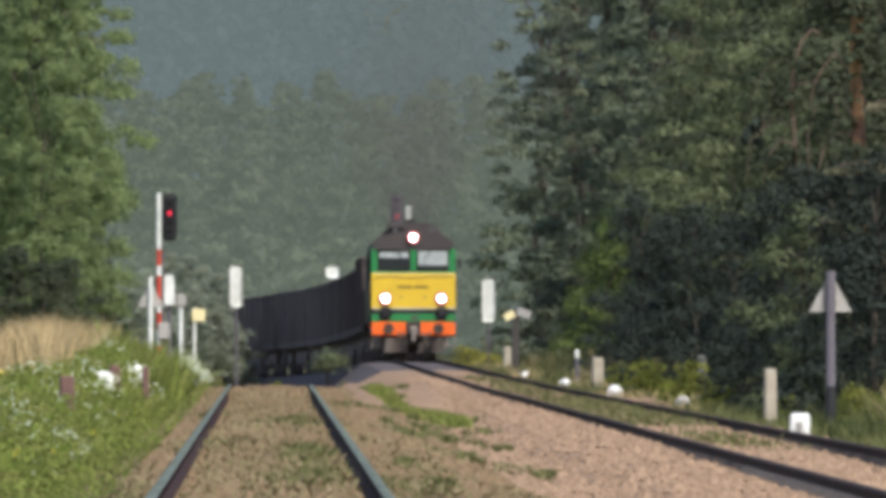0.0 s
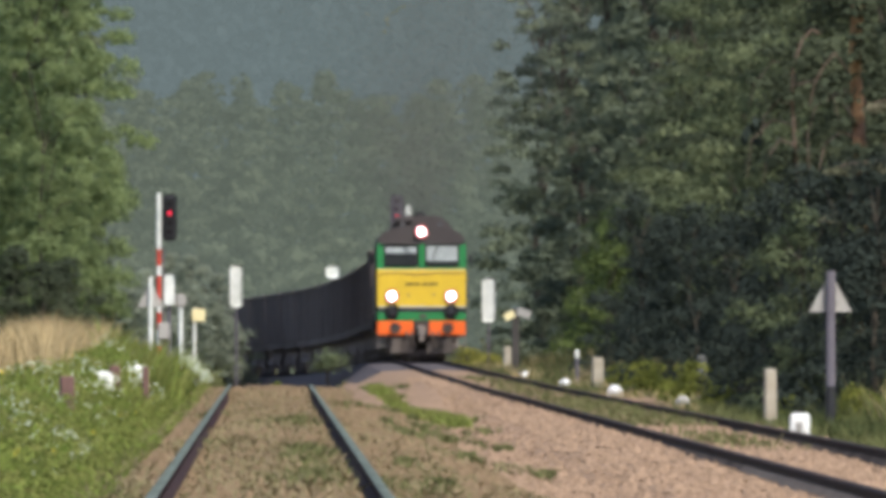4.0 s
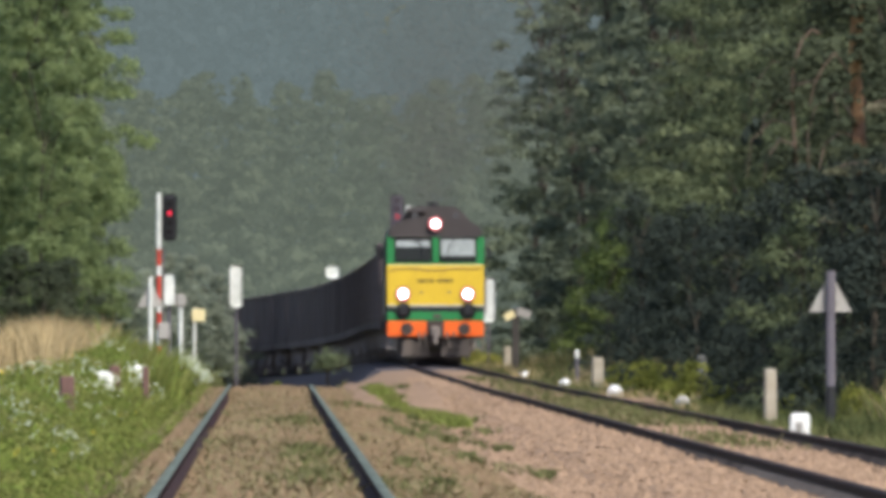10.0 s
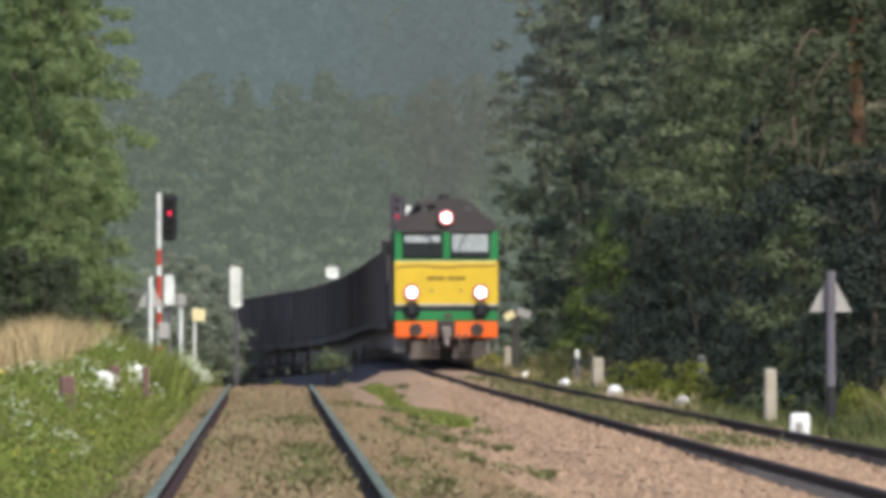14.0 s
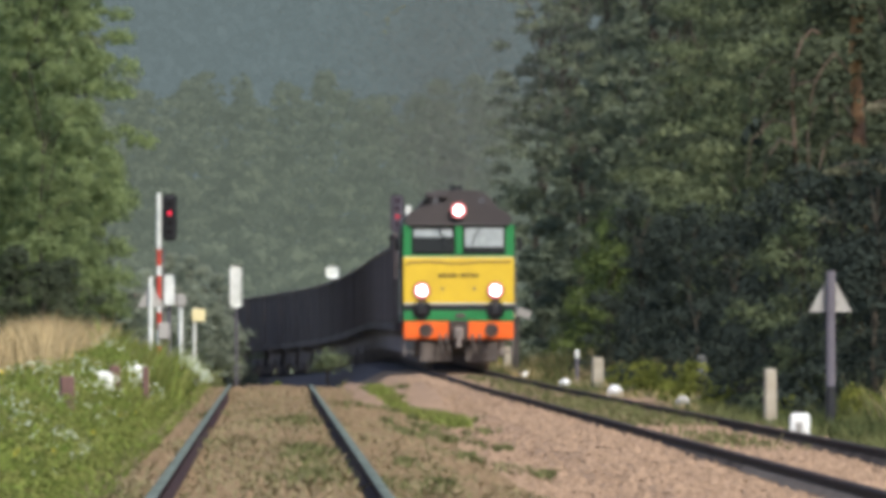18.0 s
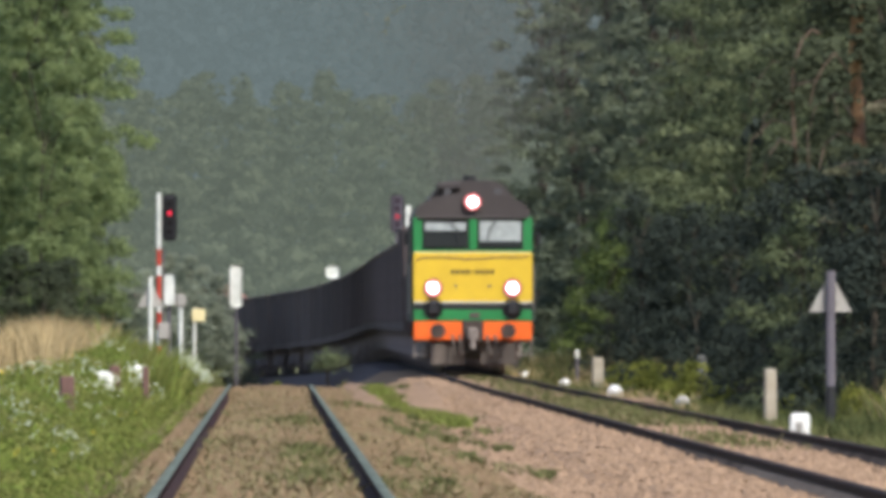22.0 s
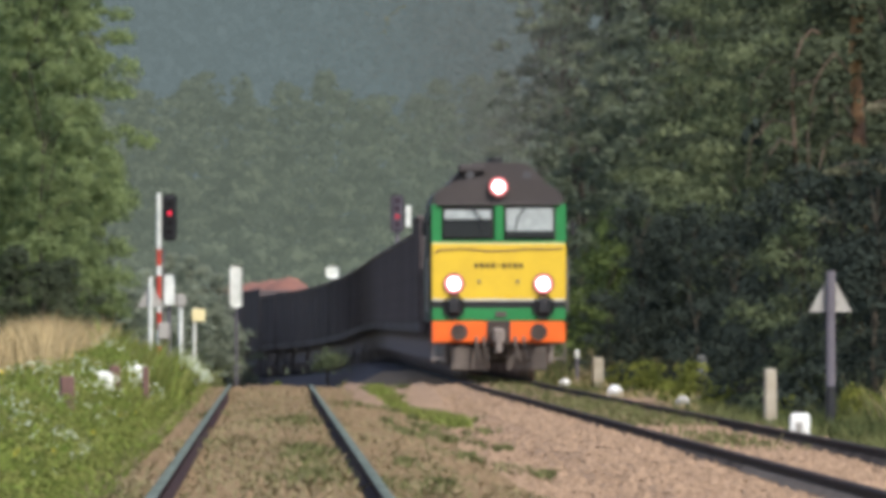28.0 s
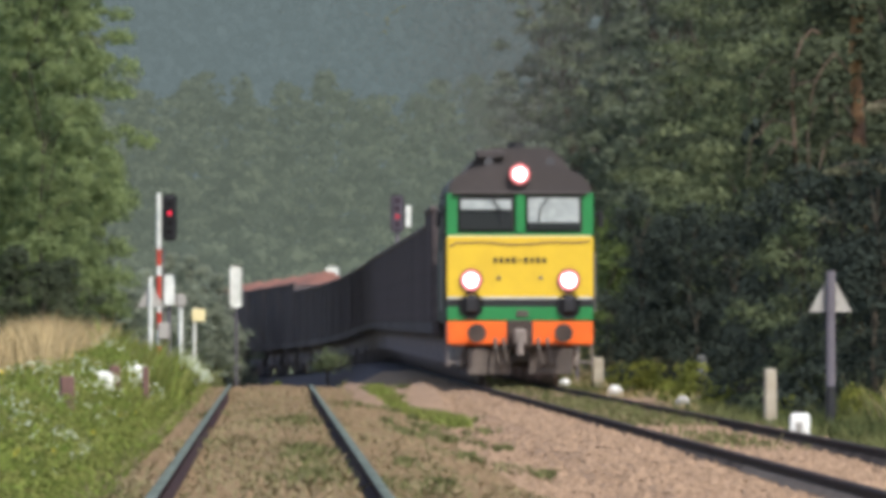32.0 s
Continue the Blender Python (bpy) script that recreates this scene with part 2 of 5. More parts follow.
def rod(bm, a, b, r1, r2=None, n=10):
    """A tapered rod from a to b."""
    a, b = Vector(a), Vector(b)
    r2 = r1 if r2 is None else r2
    d = b - a
    res = bmesh.ops.create_cone(bm, cap_ends=True, segments=n, radius1=r1, radius2=r2, depth=d.length)
    bmesh.ops.transform(bm, matrix=Matrix.Translation((a + b) / 2) @ d.to_track_quat("Z", "Y").to_matrix().to_4x4(), verts=res["verts"])
    return res["verts"]


def tube(bm, pts, r, n=6):
    for a, b in zip(pts, pts[1:]):
        rod(bm, a, b, r, r, n)


def prism(bm, outline, y0, y1):
    """An (x, z) outline pushed from y0 to y1."""
    a = [bm.verts.new((x, y0, z)) for x, z in outline]
    b = [bm.verts.new((x, y1, z)) for x, z in outline]
    n = len(a)
    fs = [bm.faces.new(a), bm.faces.new(b[::-1])]
    for i in range(n):
        fs.append(bm.faces.new((a[i], b[i], b[(i + 1) % n], a[(i + 1) % n])))
    bmesh.ops.recalc_face_normals(bm, faces=fs)
    return fs


def boxed(name, size, at, material, parent, label="", bevel=0.01, rot=None, top=1.0):
    bm = bmesh.new()
    box(bm, size, at, rot, bevel, top)
    return part(name, bm, material, parent, label)


def rodded(name, a, b, r, material, parent, label="", r2=None, n=12):
    bm = bmesh.new()
    rod(bm, a, b, r, r2, n)
    return part(name, bm, material, parent, label, smooth=False)


def thing(name, label, category, at=(0, 0, 0), rz=0.0, group="", kind=""):
    ob = new(name)
    ob.empty_display_size = 0.2
    ob.matrix_basis = pose(*at, rz=rz)
    return tagged(ob, label, category, group, kind)


# ---- the plan ----
GAUGE = 1.505     # between railhead centres
APART = 4.97      # between the two tracks' axes
BEND, RADIUS = 585.0, 3000.0   # where the far line starts to bend left, and how tightly


def smooth_step(a, b, t):
    t = min(max((t - a) / (b - a), 0.0), 1.0)
    return t * t * (3 - 2 * t)


def main_z(y):
    """Railhead height of the through track."""
    return float(np.interp(y, [0, 110, 190, 340, 460, 560, 592, 620, 650, 690, 745, 800, 1200], [-0.04, -0.05, -0.07, -0.10, -0.06, -0.01, -0.03, -0.15, -0.42, -0.72, -1.02, -1.3, -2.2]))


def main_point(s):
    """The through track's axis, s metres along it."""
    if s <= BEND:
        return Vector((APART, s, main_z(s)))
    a = (s - BEND) / RADIUS
    y = BEND + RADIUS * math.sin(a)
    return Vector((APART - RADIUS * (1 - math.cos(a)), y, main_z(y)))


def main_x(y):
    return APART if y <= BEND else APART - (RADIUS - math.sqrt(max(RADIUS ** 2 - (y - BEND) ** 2, 0)))


def bed_top(y):
    """Level that the through track's ballast is measured from: further on the stones lie higher against the rails."""
    return main_z(y) + 0.065 * smooth_step(130, 200, y)


def side_x(y):
    """The near track: a straight stub siding."""
    return 0.0


def side_z(y):
    """Level up to a crest, then down into a dip."""
    return -1.7 * smooth_step(316, 450, y)


def ground_z(x, y):
    """Height of the land: cess beside the ballast, a weedy bank to the left, a flat verge to the right, a wooded hill far off."""
    mz = main_z(y) - 0.55
    cx, sx = main_x(y), side_x(y)
    if x > cx:
        z = mz - 0.25 * smooth_step(cx + 2, cx + 4, x) + 0.15 * smooth_step(cx + 5, cx + 12, x)
    else:
        low = side_z(y) - 0.5 + 0.2 * smooth_step(640, 760, y)
        high = max(mz - 0.9 * smooth_step(342, 380, y), min(low, mz))
        z = min(mz, low) if x < cx - 3.9 else min(mz, low + (high - low) * smooth_step(cx - 3.9, cx - 2.5, x))
    z += smooth_step(0.9, 1.5, x) * smooth_step(-3.6, -2.9, -x) * smooth_step(262, 296, y) * (1 - smooth_step(325, 365, y)) * (0.58 + 0.10 * noise.noise((x * 1.5, y * 0.05, 4.0)))
    if x < sx - 1.0:
        bank = smooth_step(-sx + 1.1, -sx + 2.9, -x)
        rise = 0.55 + 0.55 * smooth_step(110, 270, y) + 0.35 * smooth_step(300, 430, y)
        z += bank * (rise - 0.75 * (1.7 * smooth_step(270, 430, y) + side_z(y)))
    if y > 1500:
        z += 95 * smooth_step(1900, 4300, y)
    if abs(x) > 60:
        z += 3 * smooth_step(60, 400, abs(x)) * smooth_step(200, 900, y)
    return z + 0.05 * noise.noise((x * 0.6, y * 0.15, 0))


def build_ground():
    xs = np.concatenate([[-2500, -900, -350, -150, -70, -40, -25], np.arange(-16, 18.1, 0.6), [22, 30, 45, 80, 160, 400, 1000, 2500]])
    ys = np.concatenate([[-600, -200, -60, 0, 40, 70], np.arange(90, 820, 6.0), [860, 920, 1000, 1150, 1300, 1500, 1700, 1900, 2200, 2500, 2900, 3300, 3800, 4300, 4900]])
    verts = [(x, y, ground_z(x, y)) for y in ys for x in xs]
    n = len(xs)
    faces = [(j * n + i, j * n + i + 1, (j + 1) * n + i + 1, (j + 1) * n + i) for j in range(len(ys) - 1) for i in range(n - 1)]
    g = arrays("ground", verts, faces, "soil", smooth=True)
    tagged(g, "brown and green earth ground of the railway cutting", "ground", kind="structure")


def sweep(name, profile, xf, zf, ys, material, parent=None, label="", smooth=False):
    """An open (x, z) profile carried along a track axis."""
    verts = [(xf(y) + px, y, zf(y) + pz) for y in ys for px, pz in profile]
    n = len(profile)
    faces = [(j * n + i, j * n + i + 1, (j + 1) * n + i + 1, (j + 1) * n + i) for j in range(len(ys) - 1) for i in range(n - 1)]
    return arrays(name, verts, faces, material, parent, label, smooth)


def build_tracks():
    ys_m = list(np.arange(60, 585, 6.0)) + list(np.arange(585, 1180, 9.0))
    ys_s = list(np.arange(60, 561, 5.0))
    bed = [(-2.6, -0.62), (-1.75, -0.21), (-1.0, -0.17), (-0.72, -0.19), (0, -0.17), (0.72, -0.19), (1.0, -0.25), (1.75, -0.46), (2.9, -0.80)]
    b1 = sweep("ballast_bed", bed, main_x, bed_top, [y for y in ys_m if y <= 486], "ballast")
    # from 486 m on the bed carries the train's shade in its colour
    b3 = sweep("ballast_bed", bed[1:], main_x, bed_top, [y for y in ys_m if y >= 486], "shaded_bed")
    tagged(b3, "ballast of the through track further on, darkened for the train's shade", "ballast", kind="structure")
    b4 = sweep("embankment", [(-4.6, -2.5), (-3.4, -1.6), (-2.4, -0.72), (-1.75, -0.213)], main_x, bed_top, [y for y in ys_m if 486 <= y <= 780], "shaded_bed")
    b5 = sweep("embankment", [(-4.6, -2.5), (-3.4, -1.5), (-2.6, -0.624)], main_x, bed_top, [y for y in ys_m if 342 <= y <= 486], "shaded_bed")
    tagged(b5, "foot of the railway embankment, shade put into its dark colour", "embankment", kind="structure")
    tagged(b4, "flank of the railway embankment, shade put into its dark colour", "embankment", kind="structure")
    tagged(b1, "pale pinkish crushed stone ballast under the through track", "ballast", kind="structure")
    xs, ys = np.arange(0.9, 3.5, 0.2), np.arange(262, 352, 3.0)
    verts = [(x, y, ground_z(x, y) + 0.03 * min(1.0, 4 * (x - 0.9), 4 * (3.3 - x)) + 0.025 * noise.noise((x * 3, y * 0.8, 1.0))) for y in ys for x in xs]
    faces = [(j * len(xs) + i, j * len(xs) + i + 1, (j + 1) * len(xs) + i + 1, (j + 1) * len(xs) + i) for j in range(len(ys) - 1) for i in range(len(xs) - 1)]
    tagged(arrays("gravel_heap", verts, faces, "ballast", smooth=True), "low heap of spilled pale ballast between the two tracks", "gravel", kind="structure")
    low = [(-1.75, -0.42), (-1.3, -0.17), (-0.9, -0.13), (-0.6, -0.13), (0, -0.10), (0.6, -0.13), (0.9, -0.13), (1.4, -0.17), (2.3, -0.36)]
    b2 = sweep("ballast_bed", low, side_x, lambda y: side_z(y) - 0.012 + 0.09 * smooth_step(275, 315, y), ys_s, "ballast_old")
    tagged(b2, "old brownish ballast with weeds under the disused-looking track", "ballast", kind="structure")
    foot = [(-0.037, 0.0), (-0.037, -0.035), (-0.012, -0.05), (-0.012, -0.14), (-0.075, -0.165), (-0.075, -0.18)]
    web = [(-0.037, -0.004)] + foot[1:4]
    web_r = [(-x, z) for x, z in web[::-1]]
    flange = foot[3:]
    flange_r = [(-x, z) for x, z in flange[::-1]]
    top = [(-0.037, -0.004), (-0.03, 0.0), (0.03, 0.0), (0.037, -0.004)]
    for nm, xf, zf, ys, head, web_m, mid_m, foot_m, label in (
            ("railway_track", side_x, side_z, ys_s, "rail_head", "rail_web", "rail_foot", "rail_foot", "old straight railway track with worn grey-green railheads"),
            ("railway_track", main_x, main_z, ys_m, "rail_rust", "rail_rust", "rail_stain", "rail_dust", "through railway track with dark rusty rails on pale ballast")):
        t = thing(nm, label, "railway track", group="tracks", kind="structure")
        for side in (-1, 1):
            f = (lambda y, xf=xf, side=side: xf(y) + side * GAUGE / 2)
            r = sweep("rail", web + flange[1:] + flange_r[:-1] + web_r, f, zf, ys, web_m, t)
            lip = [(-0.085, -0.184), (-0.082, -0.155), (-0.016, -0.085)]
            for y0, y1, coat in ((60, 150, foot_m), (150, 198, mid_m), (198, 1200, web_m)):
                stretch = [y for y in ys if y0 <= y <= y1]
                for side_lip in (lip, [(-x, z) for x, z in lip[::-1]]):
                    sweep("rail_foot", side_lip, f, zf, stretch, coat, r)
            sweep("railhead", top, f, zf, ys, head, r)


build_ground()
build_tracks()


# ---- vegetation ----
def leaf_cloud(rng, centres, radii, count, size, flat=0.32, up=0.35, squash=0.75):
    """Small rhombic leaf sprays over the upper skins of many clumps. Returns vertices and quads."""
    centres, radii = np.asarray(centres), np.asarray(radii)
    w = radii ** 2 / np.sum(radii ** 2)
    pick = rng.choice(len(centres), count, p=w)
    d = rng.normal(size=(count, 3))
    d /= np.linalg.norm(d, axis=1)[:, None]
    d[:, 2] = np.where(d[:, 2] < -0.25, -d[:, 2] * 0.6, d[:, 2])
    r = radii[pick] * (0.55 + 0.5 * rng.random(count))
    p = centres[pick] + d * r[:, None] * np.array([1, 1, squash])
    nrm = d + rng.normal(size=(count, 3)) * flat + np.array([0, 0, up])
    nrm /= np.linalg.norm(nrm, axis=1)[:, None]
    a = np.cross(nrm, rng.normal(size=(count, 3)))
    a /= np.linalg.norm(a, axis=1)[:, None]
    b = np.cross(nrm, a)
    s = size * (0.6 + 0.8 * rng.random(count))[:, None]
    v = np.stack([p - a * s, p - b * s * 0.55 + nrm * s * 0.12, p + a * s, p + b * s * 0.55 + nrm * s * 0.12], axis=1).reshape(-1, 3)
    f = np.arange(count * 4).reshape(-1, 4)
    return v, f


def limb(bm, pts, r0, r1, n=7):
    for i, (a, b) in enumerate(zip(pts, pts[1:])):
        k0, k1 = i / (len(pts) - 1), (i + 1) / (len(pts) - 1)
        rod(bm, a, b, r0 + (r1 - r0) * k0, r0 + (r1 - r0) * k1, n)


def broad_tree(name, seed, height, width, leaves, leaf, material, label, low=0.08, clumps=60, bark="bark", tight=1.0, squash=0.75, stem=0.010):
    """A broadleaf tree: a bent trunk, limbs to every clump region, a crown of leaf sprays with gaps."""
    rng = np.random.default_rng(seed)
    t = thing(name, label, "tree")
    bm = bmesh.new()
    spine = [Vector((rng.normal() * 0.03 * height * k, rng.normal() * 0.03 * height * k, height * 0.9 * k)) for k in np.linspace(0, 1, 7)]
    limb(bm, spine, stem * height, 0.02)
    centres, radii = [], []
    for i in range(clumps):
        k = low + (1 - low) * (i + rng.random()) / clumps
        env = width * 0.5 * (math.sin(math.pi * min(0.28 + 0.72 * k, 1.0)) ** 0.6) * (0.75 + 0.4 * rng.random())
        ang = rng.random() * 2 * math.pi
        rad = env * math.sqrt(0.03 + 0.97 * rng.random())
        c = Vector((math.cos(ang) * rad, math.sin(ang) * rad, k * height))
        centres.append(c)
        radii.append(tight * width * (1.0 / math.sqrt(clumps) + 0.6 / math.sqrt(clumps) * rng.random()) * (1.15 - 0.4 * k))
        if i % max(9, clumps // 12) == 0:
            base = spine[min(int(k * 6), 5)]
            mid = base.lerp(c, 0.5) + Vector((0, 0, 0.1 * rad))
            limb(bm, [Vector((0, 0, max(base.z - 0.35 * rad, 0.2))), mid, c], 0.55 * stem * height, 0.015, 5)
    part("trunk", bm, bark, t)
    v, f = leaf_cloud(rng, centres, radii, leaves, leaf, squash=squash)
    arrays("crown", v, f, material, t)
    return t


def spruce_tree(name, seed, height, width, leaves, leaf, material, label, bare=0.04):
    """A conifer: straight trunk and whorls of drooping boughs of needle sprays."""
    rng = np.random.default_rng(seed)
    t = thing(name, label, "tree")
    bm = bmesh.new()
    limb(bm, [(0, 0, 0), (0, 0, height * 0.5), (0, 0, height * 0.98)], 0.014 * height, 0.02)
    centres, radii = [], []
    tiers = max(int(height * 1.1), 8)
    for i in range(tiers):
        k = bare + (1 - bare) * (i + 0.5) / tiers
        reach = width * 0.5 * (1 - k) ** 0.75 + 0.15
        m = max(int(7 - 4 * k), 3)
        turn = rng.random() * 6.28
        for j in range(m):
            a = turn + 6.283 * j / m + rng.normal() * 0.25
            rr = reach * (0.7 + 0.5 * rng.random())
            if i % 2 == 0:
                limb(bm, [(0, 0, k * height + 0.2), (math.cos(a) * rr, math.sin(a) * rr, k * height - 0.2 * rr)], 0.03, 0.01, 4)
            for q in (0.35, 0.65, 0.95):
                centres.append((math.cos(a) * rr * q, math.sin(a) * rr * q, k * height - 0.25 * rr * q))
                radii.append((0.22 + 0.25 * (1 - q)) * (0.4 + reach * 0.35))
    part("trunk", bm, "bark", t)
    v, f = leaf_cloud(rng, centres, radii, leaves, leaf, flat=0.35, squash=0.55)
    arrays("crown", v, f, material, t)
    return t


def pine_tree(name, seed, height, width, leaves, leaf, label):
    """A tall pine: long bare reddish trunk, dead lower limbs, needle pads high up."""
    rng = np.random.default_rng(seed)
    t = thing(name, label, "tree")
    bm = bmesh.new()
    spine = [Vector((rng.normal() * 0.006 * height * k * 3, rng.normal() * 0.006 * height, height * k)) for k in np.linspace(0, 0.95, 8)]
    limb(bm, spine, 0.15, 0.06, 10)
    part("trunk", bm, "pine_bark", t)
    centres, radii = [], []
    bm = bmesh.new()
    for i in range(26):
        k = 0.47 + 0.50 * (i + rng.random()) / 26
        a = rng.random() * 6.283
        rr = width * 0.5 * (0.5 + 0.6 * rng.random()) * (1.1 - 0.55 * abs(k - 0.6))
        z = k * height
        tip = Vector((math.cos(a) * rr, math.sin(a) * rr, z + 0.25 * rr))
        limb(bm, [(0, 0, z - 0.2), tip * 0.5 + Vector((0, 0, z * 0.5 + 0.25)), tip], 0.06, 0.015, 5)
        if k > 0.42:
            for q in (0.5, 0.75, 1.0):
                centres.append(Vector((math.cos(a) * rr * q, math.sin(a) * rr * q, z + 0.25 * rr * q + 0.2)) + Vector(rng.normal(size=3) * 0.2))
                radii.append(0.45 + 0.35 * rng.random())
    part("live_limb", bm, "dead_wood", t, "brown limb work of the crown")
    bm = bmesh.new()
    limb(bm, [(0, 0, 5.9), (-0.25, -0.15, 6.55), (-0.48, -0.2, 6.86), (-0.68, -0.2, 6.62), (-0.85, -0.2, 6.3), (-0.92, -0.2, 5.9)], 0.032, 0.012, 6)
    part("dead_limb", bm, "bleached_wood", t, "arching pale dead limb")
    for k in range(3):
        z = 4.9 + 0.5 * k + rng.uniform(-0.1, 0.1)
        out = rng.uniform(0.5, 1.1) * (-1 if k % 3 else 1)
        bm = bmesh.new()
        limb(bm, [(0, 0, z), (out * 0.45, -0.2, z + 0.16), (out * 0.85, -0.35, z - 0.05), (out, -0.4, z - 0.55), (out * 0.97, -0.4, z - rng.uniform(0.7, 1.3))], 0.028, 0.01, 6)
        part("dead_limb", bm, "dead_wood", t, "drooping dead limb")
    for sx, z in ((0.12, 6.15), (-0.25, 6.0), (0.3, 5.9), (-0.7, 5.7), (-0.45, 5.2), (0.35, 5.1), (0.05, 4.55), (-0.2, 4.4), (0.25, 4.3), (-0.1, 6.7), (-0.6, 4.7), (0.15, 6.45), (-0.5, 6.3), (-0.75, 6.0), (-0.4, 6.7), (-1.0, 5.4), (0.6, 6.4), (0.55, 5.5)):
        centres.append(Vector((sx, -0.45, z)))
        radii.append(0.3)
    v, f = leaf_cloud(rng, centres, radii, leaves, leaf, flat=0.5, squash=0.5)
    arrays("crown", v, f, "needle", t)
    pads = [(sx, -0.35 - 0.15 * rng.random(), z) for sx, z in ((0.05, 7.7), (-0.1, 7.5), (0.08, 7.3), (-0.1, 7.1), (0.1, 6.95), (-0.06, 6.8), (0.2, 6.6), (-0.35, 6.4),
                                                           (0.4, 6.1), (-0.4, 5.6), (0.35, 5.5), (-0.1, 5.1), (0.1, 4.95), (-0.05, 4.8), (0.1, 4.6), (-0.25, 4.5), (0.0, 4.3), (0.3, 4.3))]
    v, f = leaf_cloud(rng, pads, [0.2 + 0.12 * rng.random() for _ in pads], 2000, 0.055, flat=0.5, squash=0.6)
    arrays("low_spray", v, f, "needle", t, "dark needle sprays hanging before the trunk")
    return t


def dying_spruce(at):
    """A half-dead spruce: slim stem, long drooping boughs with thin greyish sprays."""
    x, y = at
    t = thing("spruce_tree", "dying spruce with long drooping greyish boughs", "tree", (x, y, ground_z(x, y) - 0.05))
    g = t.location.z
    gen = np.random.default_rng(77)
    bm = bmesh.new()
    limb(bm, [(0, 0, 0), (0.03, 0, 3.0), (0, 0, 7.0)], 0.09, 0.03, 8)
    part("trunk", bm, "bark", t)
    for k, (z, out) in enumerate(((4.9, -0.7), (4.35, 0.6), (3.85, -1.35), (3.5, 0.8), (3.05, -1.4), (2.75, -0.8), (2.4, -1.1), (2.2, 0.9))):
        z -= g
        pts = [Vector((0, 0, z - 0.05)), Vector((out * 0.4, -0.2, z + 0.05)), Vector((out * 0.8, -0.3, z)), Vector((out, -0.35, z - 0.14))]
        bm = bmesh.new()
        limb(bm, pts, 0.022, 0.008, 5)
        bough = part("bough", bm, "dead_wood", t, "drooping half-dead bough")
        sprays = [pts[0].lerp(pts[3], q) + Vector((0, 0, 0.03 - 0.10 * gen.random())) for q in np.linspace(0.25, 1.0, 9)]
        v, f = leaf_cloud(gen, sprays, [0.10 + 0.06 * gen.random() for _ in sprays], 420, 0.05, flat=0.5, squash=0.7)
        arrays("spray", v, f, "dry_needle", bough, "thin greyish needle sprays")


def dead_pine(at):
    """A slim half-dead pine stem that bends over at its tip."""
    x, y = at
    t = thing("pine_tree", "slim dying pine with a bare pale bent stem", "tree", (x, y, ground_z(x, y) - 0.05))
    g = t.location.z
    bm = bmesh.new()
    limb(bm, [(0.25, 0.3, 0), (0.12, 0.1, 3.4 - g), (0.02, 0, 4.6 - g), (-0.03, 0, 5.5 - g), (0.0, 0, 6.0 - g), (0.16, 0, 6.45 - g), (0.34, 0, 6.66 - g), (0.5, 0, 6.58 - g)], 0.042, 0.02, 8)
    part("trunk", bm, "bleached_wood", t)
    rng = random.Random(21)
    for k in range(5):
        z, s = 4.5 - g + 0.37 * k, rng.choice((-1, 1)) * rng.uniform(0.3, 0.8)
        bm = bmesh.new()
        limb(bm, [(0, 0, z), (s * 0.5, -0.15, z + 0.1), (s, -0.2, z - rng.uniform(0.1, 0.5)), (s * 1.1, -0.2, z - rng.uniform(0.6, 1.0))], 0.02, 0.007, 5)
        part("dead_limb", bm, "dead_wood", t, "drooping dead limb")
    gen = np.random.default_rng(5)
    pads = [(sx + gen.normal() * 0.12, -0.25, sz - g) for sx, sz in ((-0.5, 5.6), (0.1, 5.35), (-0.35, 5.2), (0.55, 5.5), (0.6, 6.1), (-0.45, 6.2), (0.2, 4.3), (-0.2, 4.2), (-0.1, 6.0))]
    v, f = leaf_cloud(gen, pads, [0.26 + 0.1 * gen.random() for _ in pads], 900, 0.06, flat=0.5, squash=0.6)
    arrays("crown", v, f, "needle", t)


def scatter(source, spots, rng, lo=0.85, hi=1.15, group=""):
    """Copies of a tree on the ground at (x, y) spots, turned and sized at random; the first spot takes the source."""
    for i, (x, y) in enumerate(spots):
        m = Matrix.Translation((x, y, ground_z(x, y) - 0.05)) @ pose(0, 0, 0, 0, 0, rng.uniform(0, 360))
        k = rng.uniform(lo, hi)
        ob = source if i == 0 else copy_thing(source, m)
        ob.matrix_basis = m @ Matrix.Diagonal((k, k, k * rng.uniform(0.95, 1.08), 1))
        if group:
            ob["group"] = group


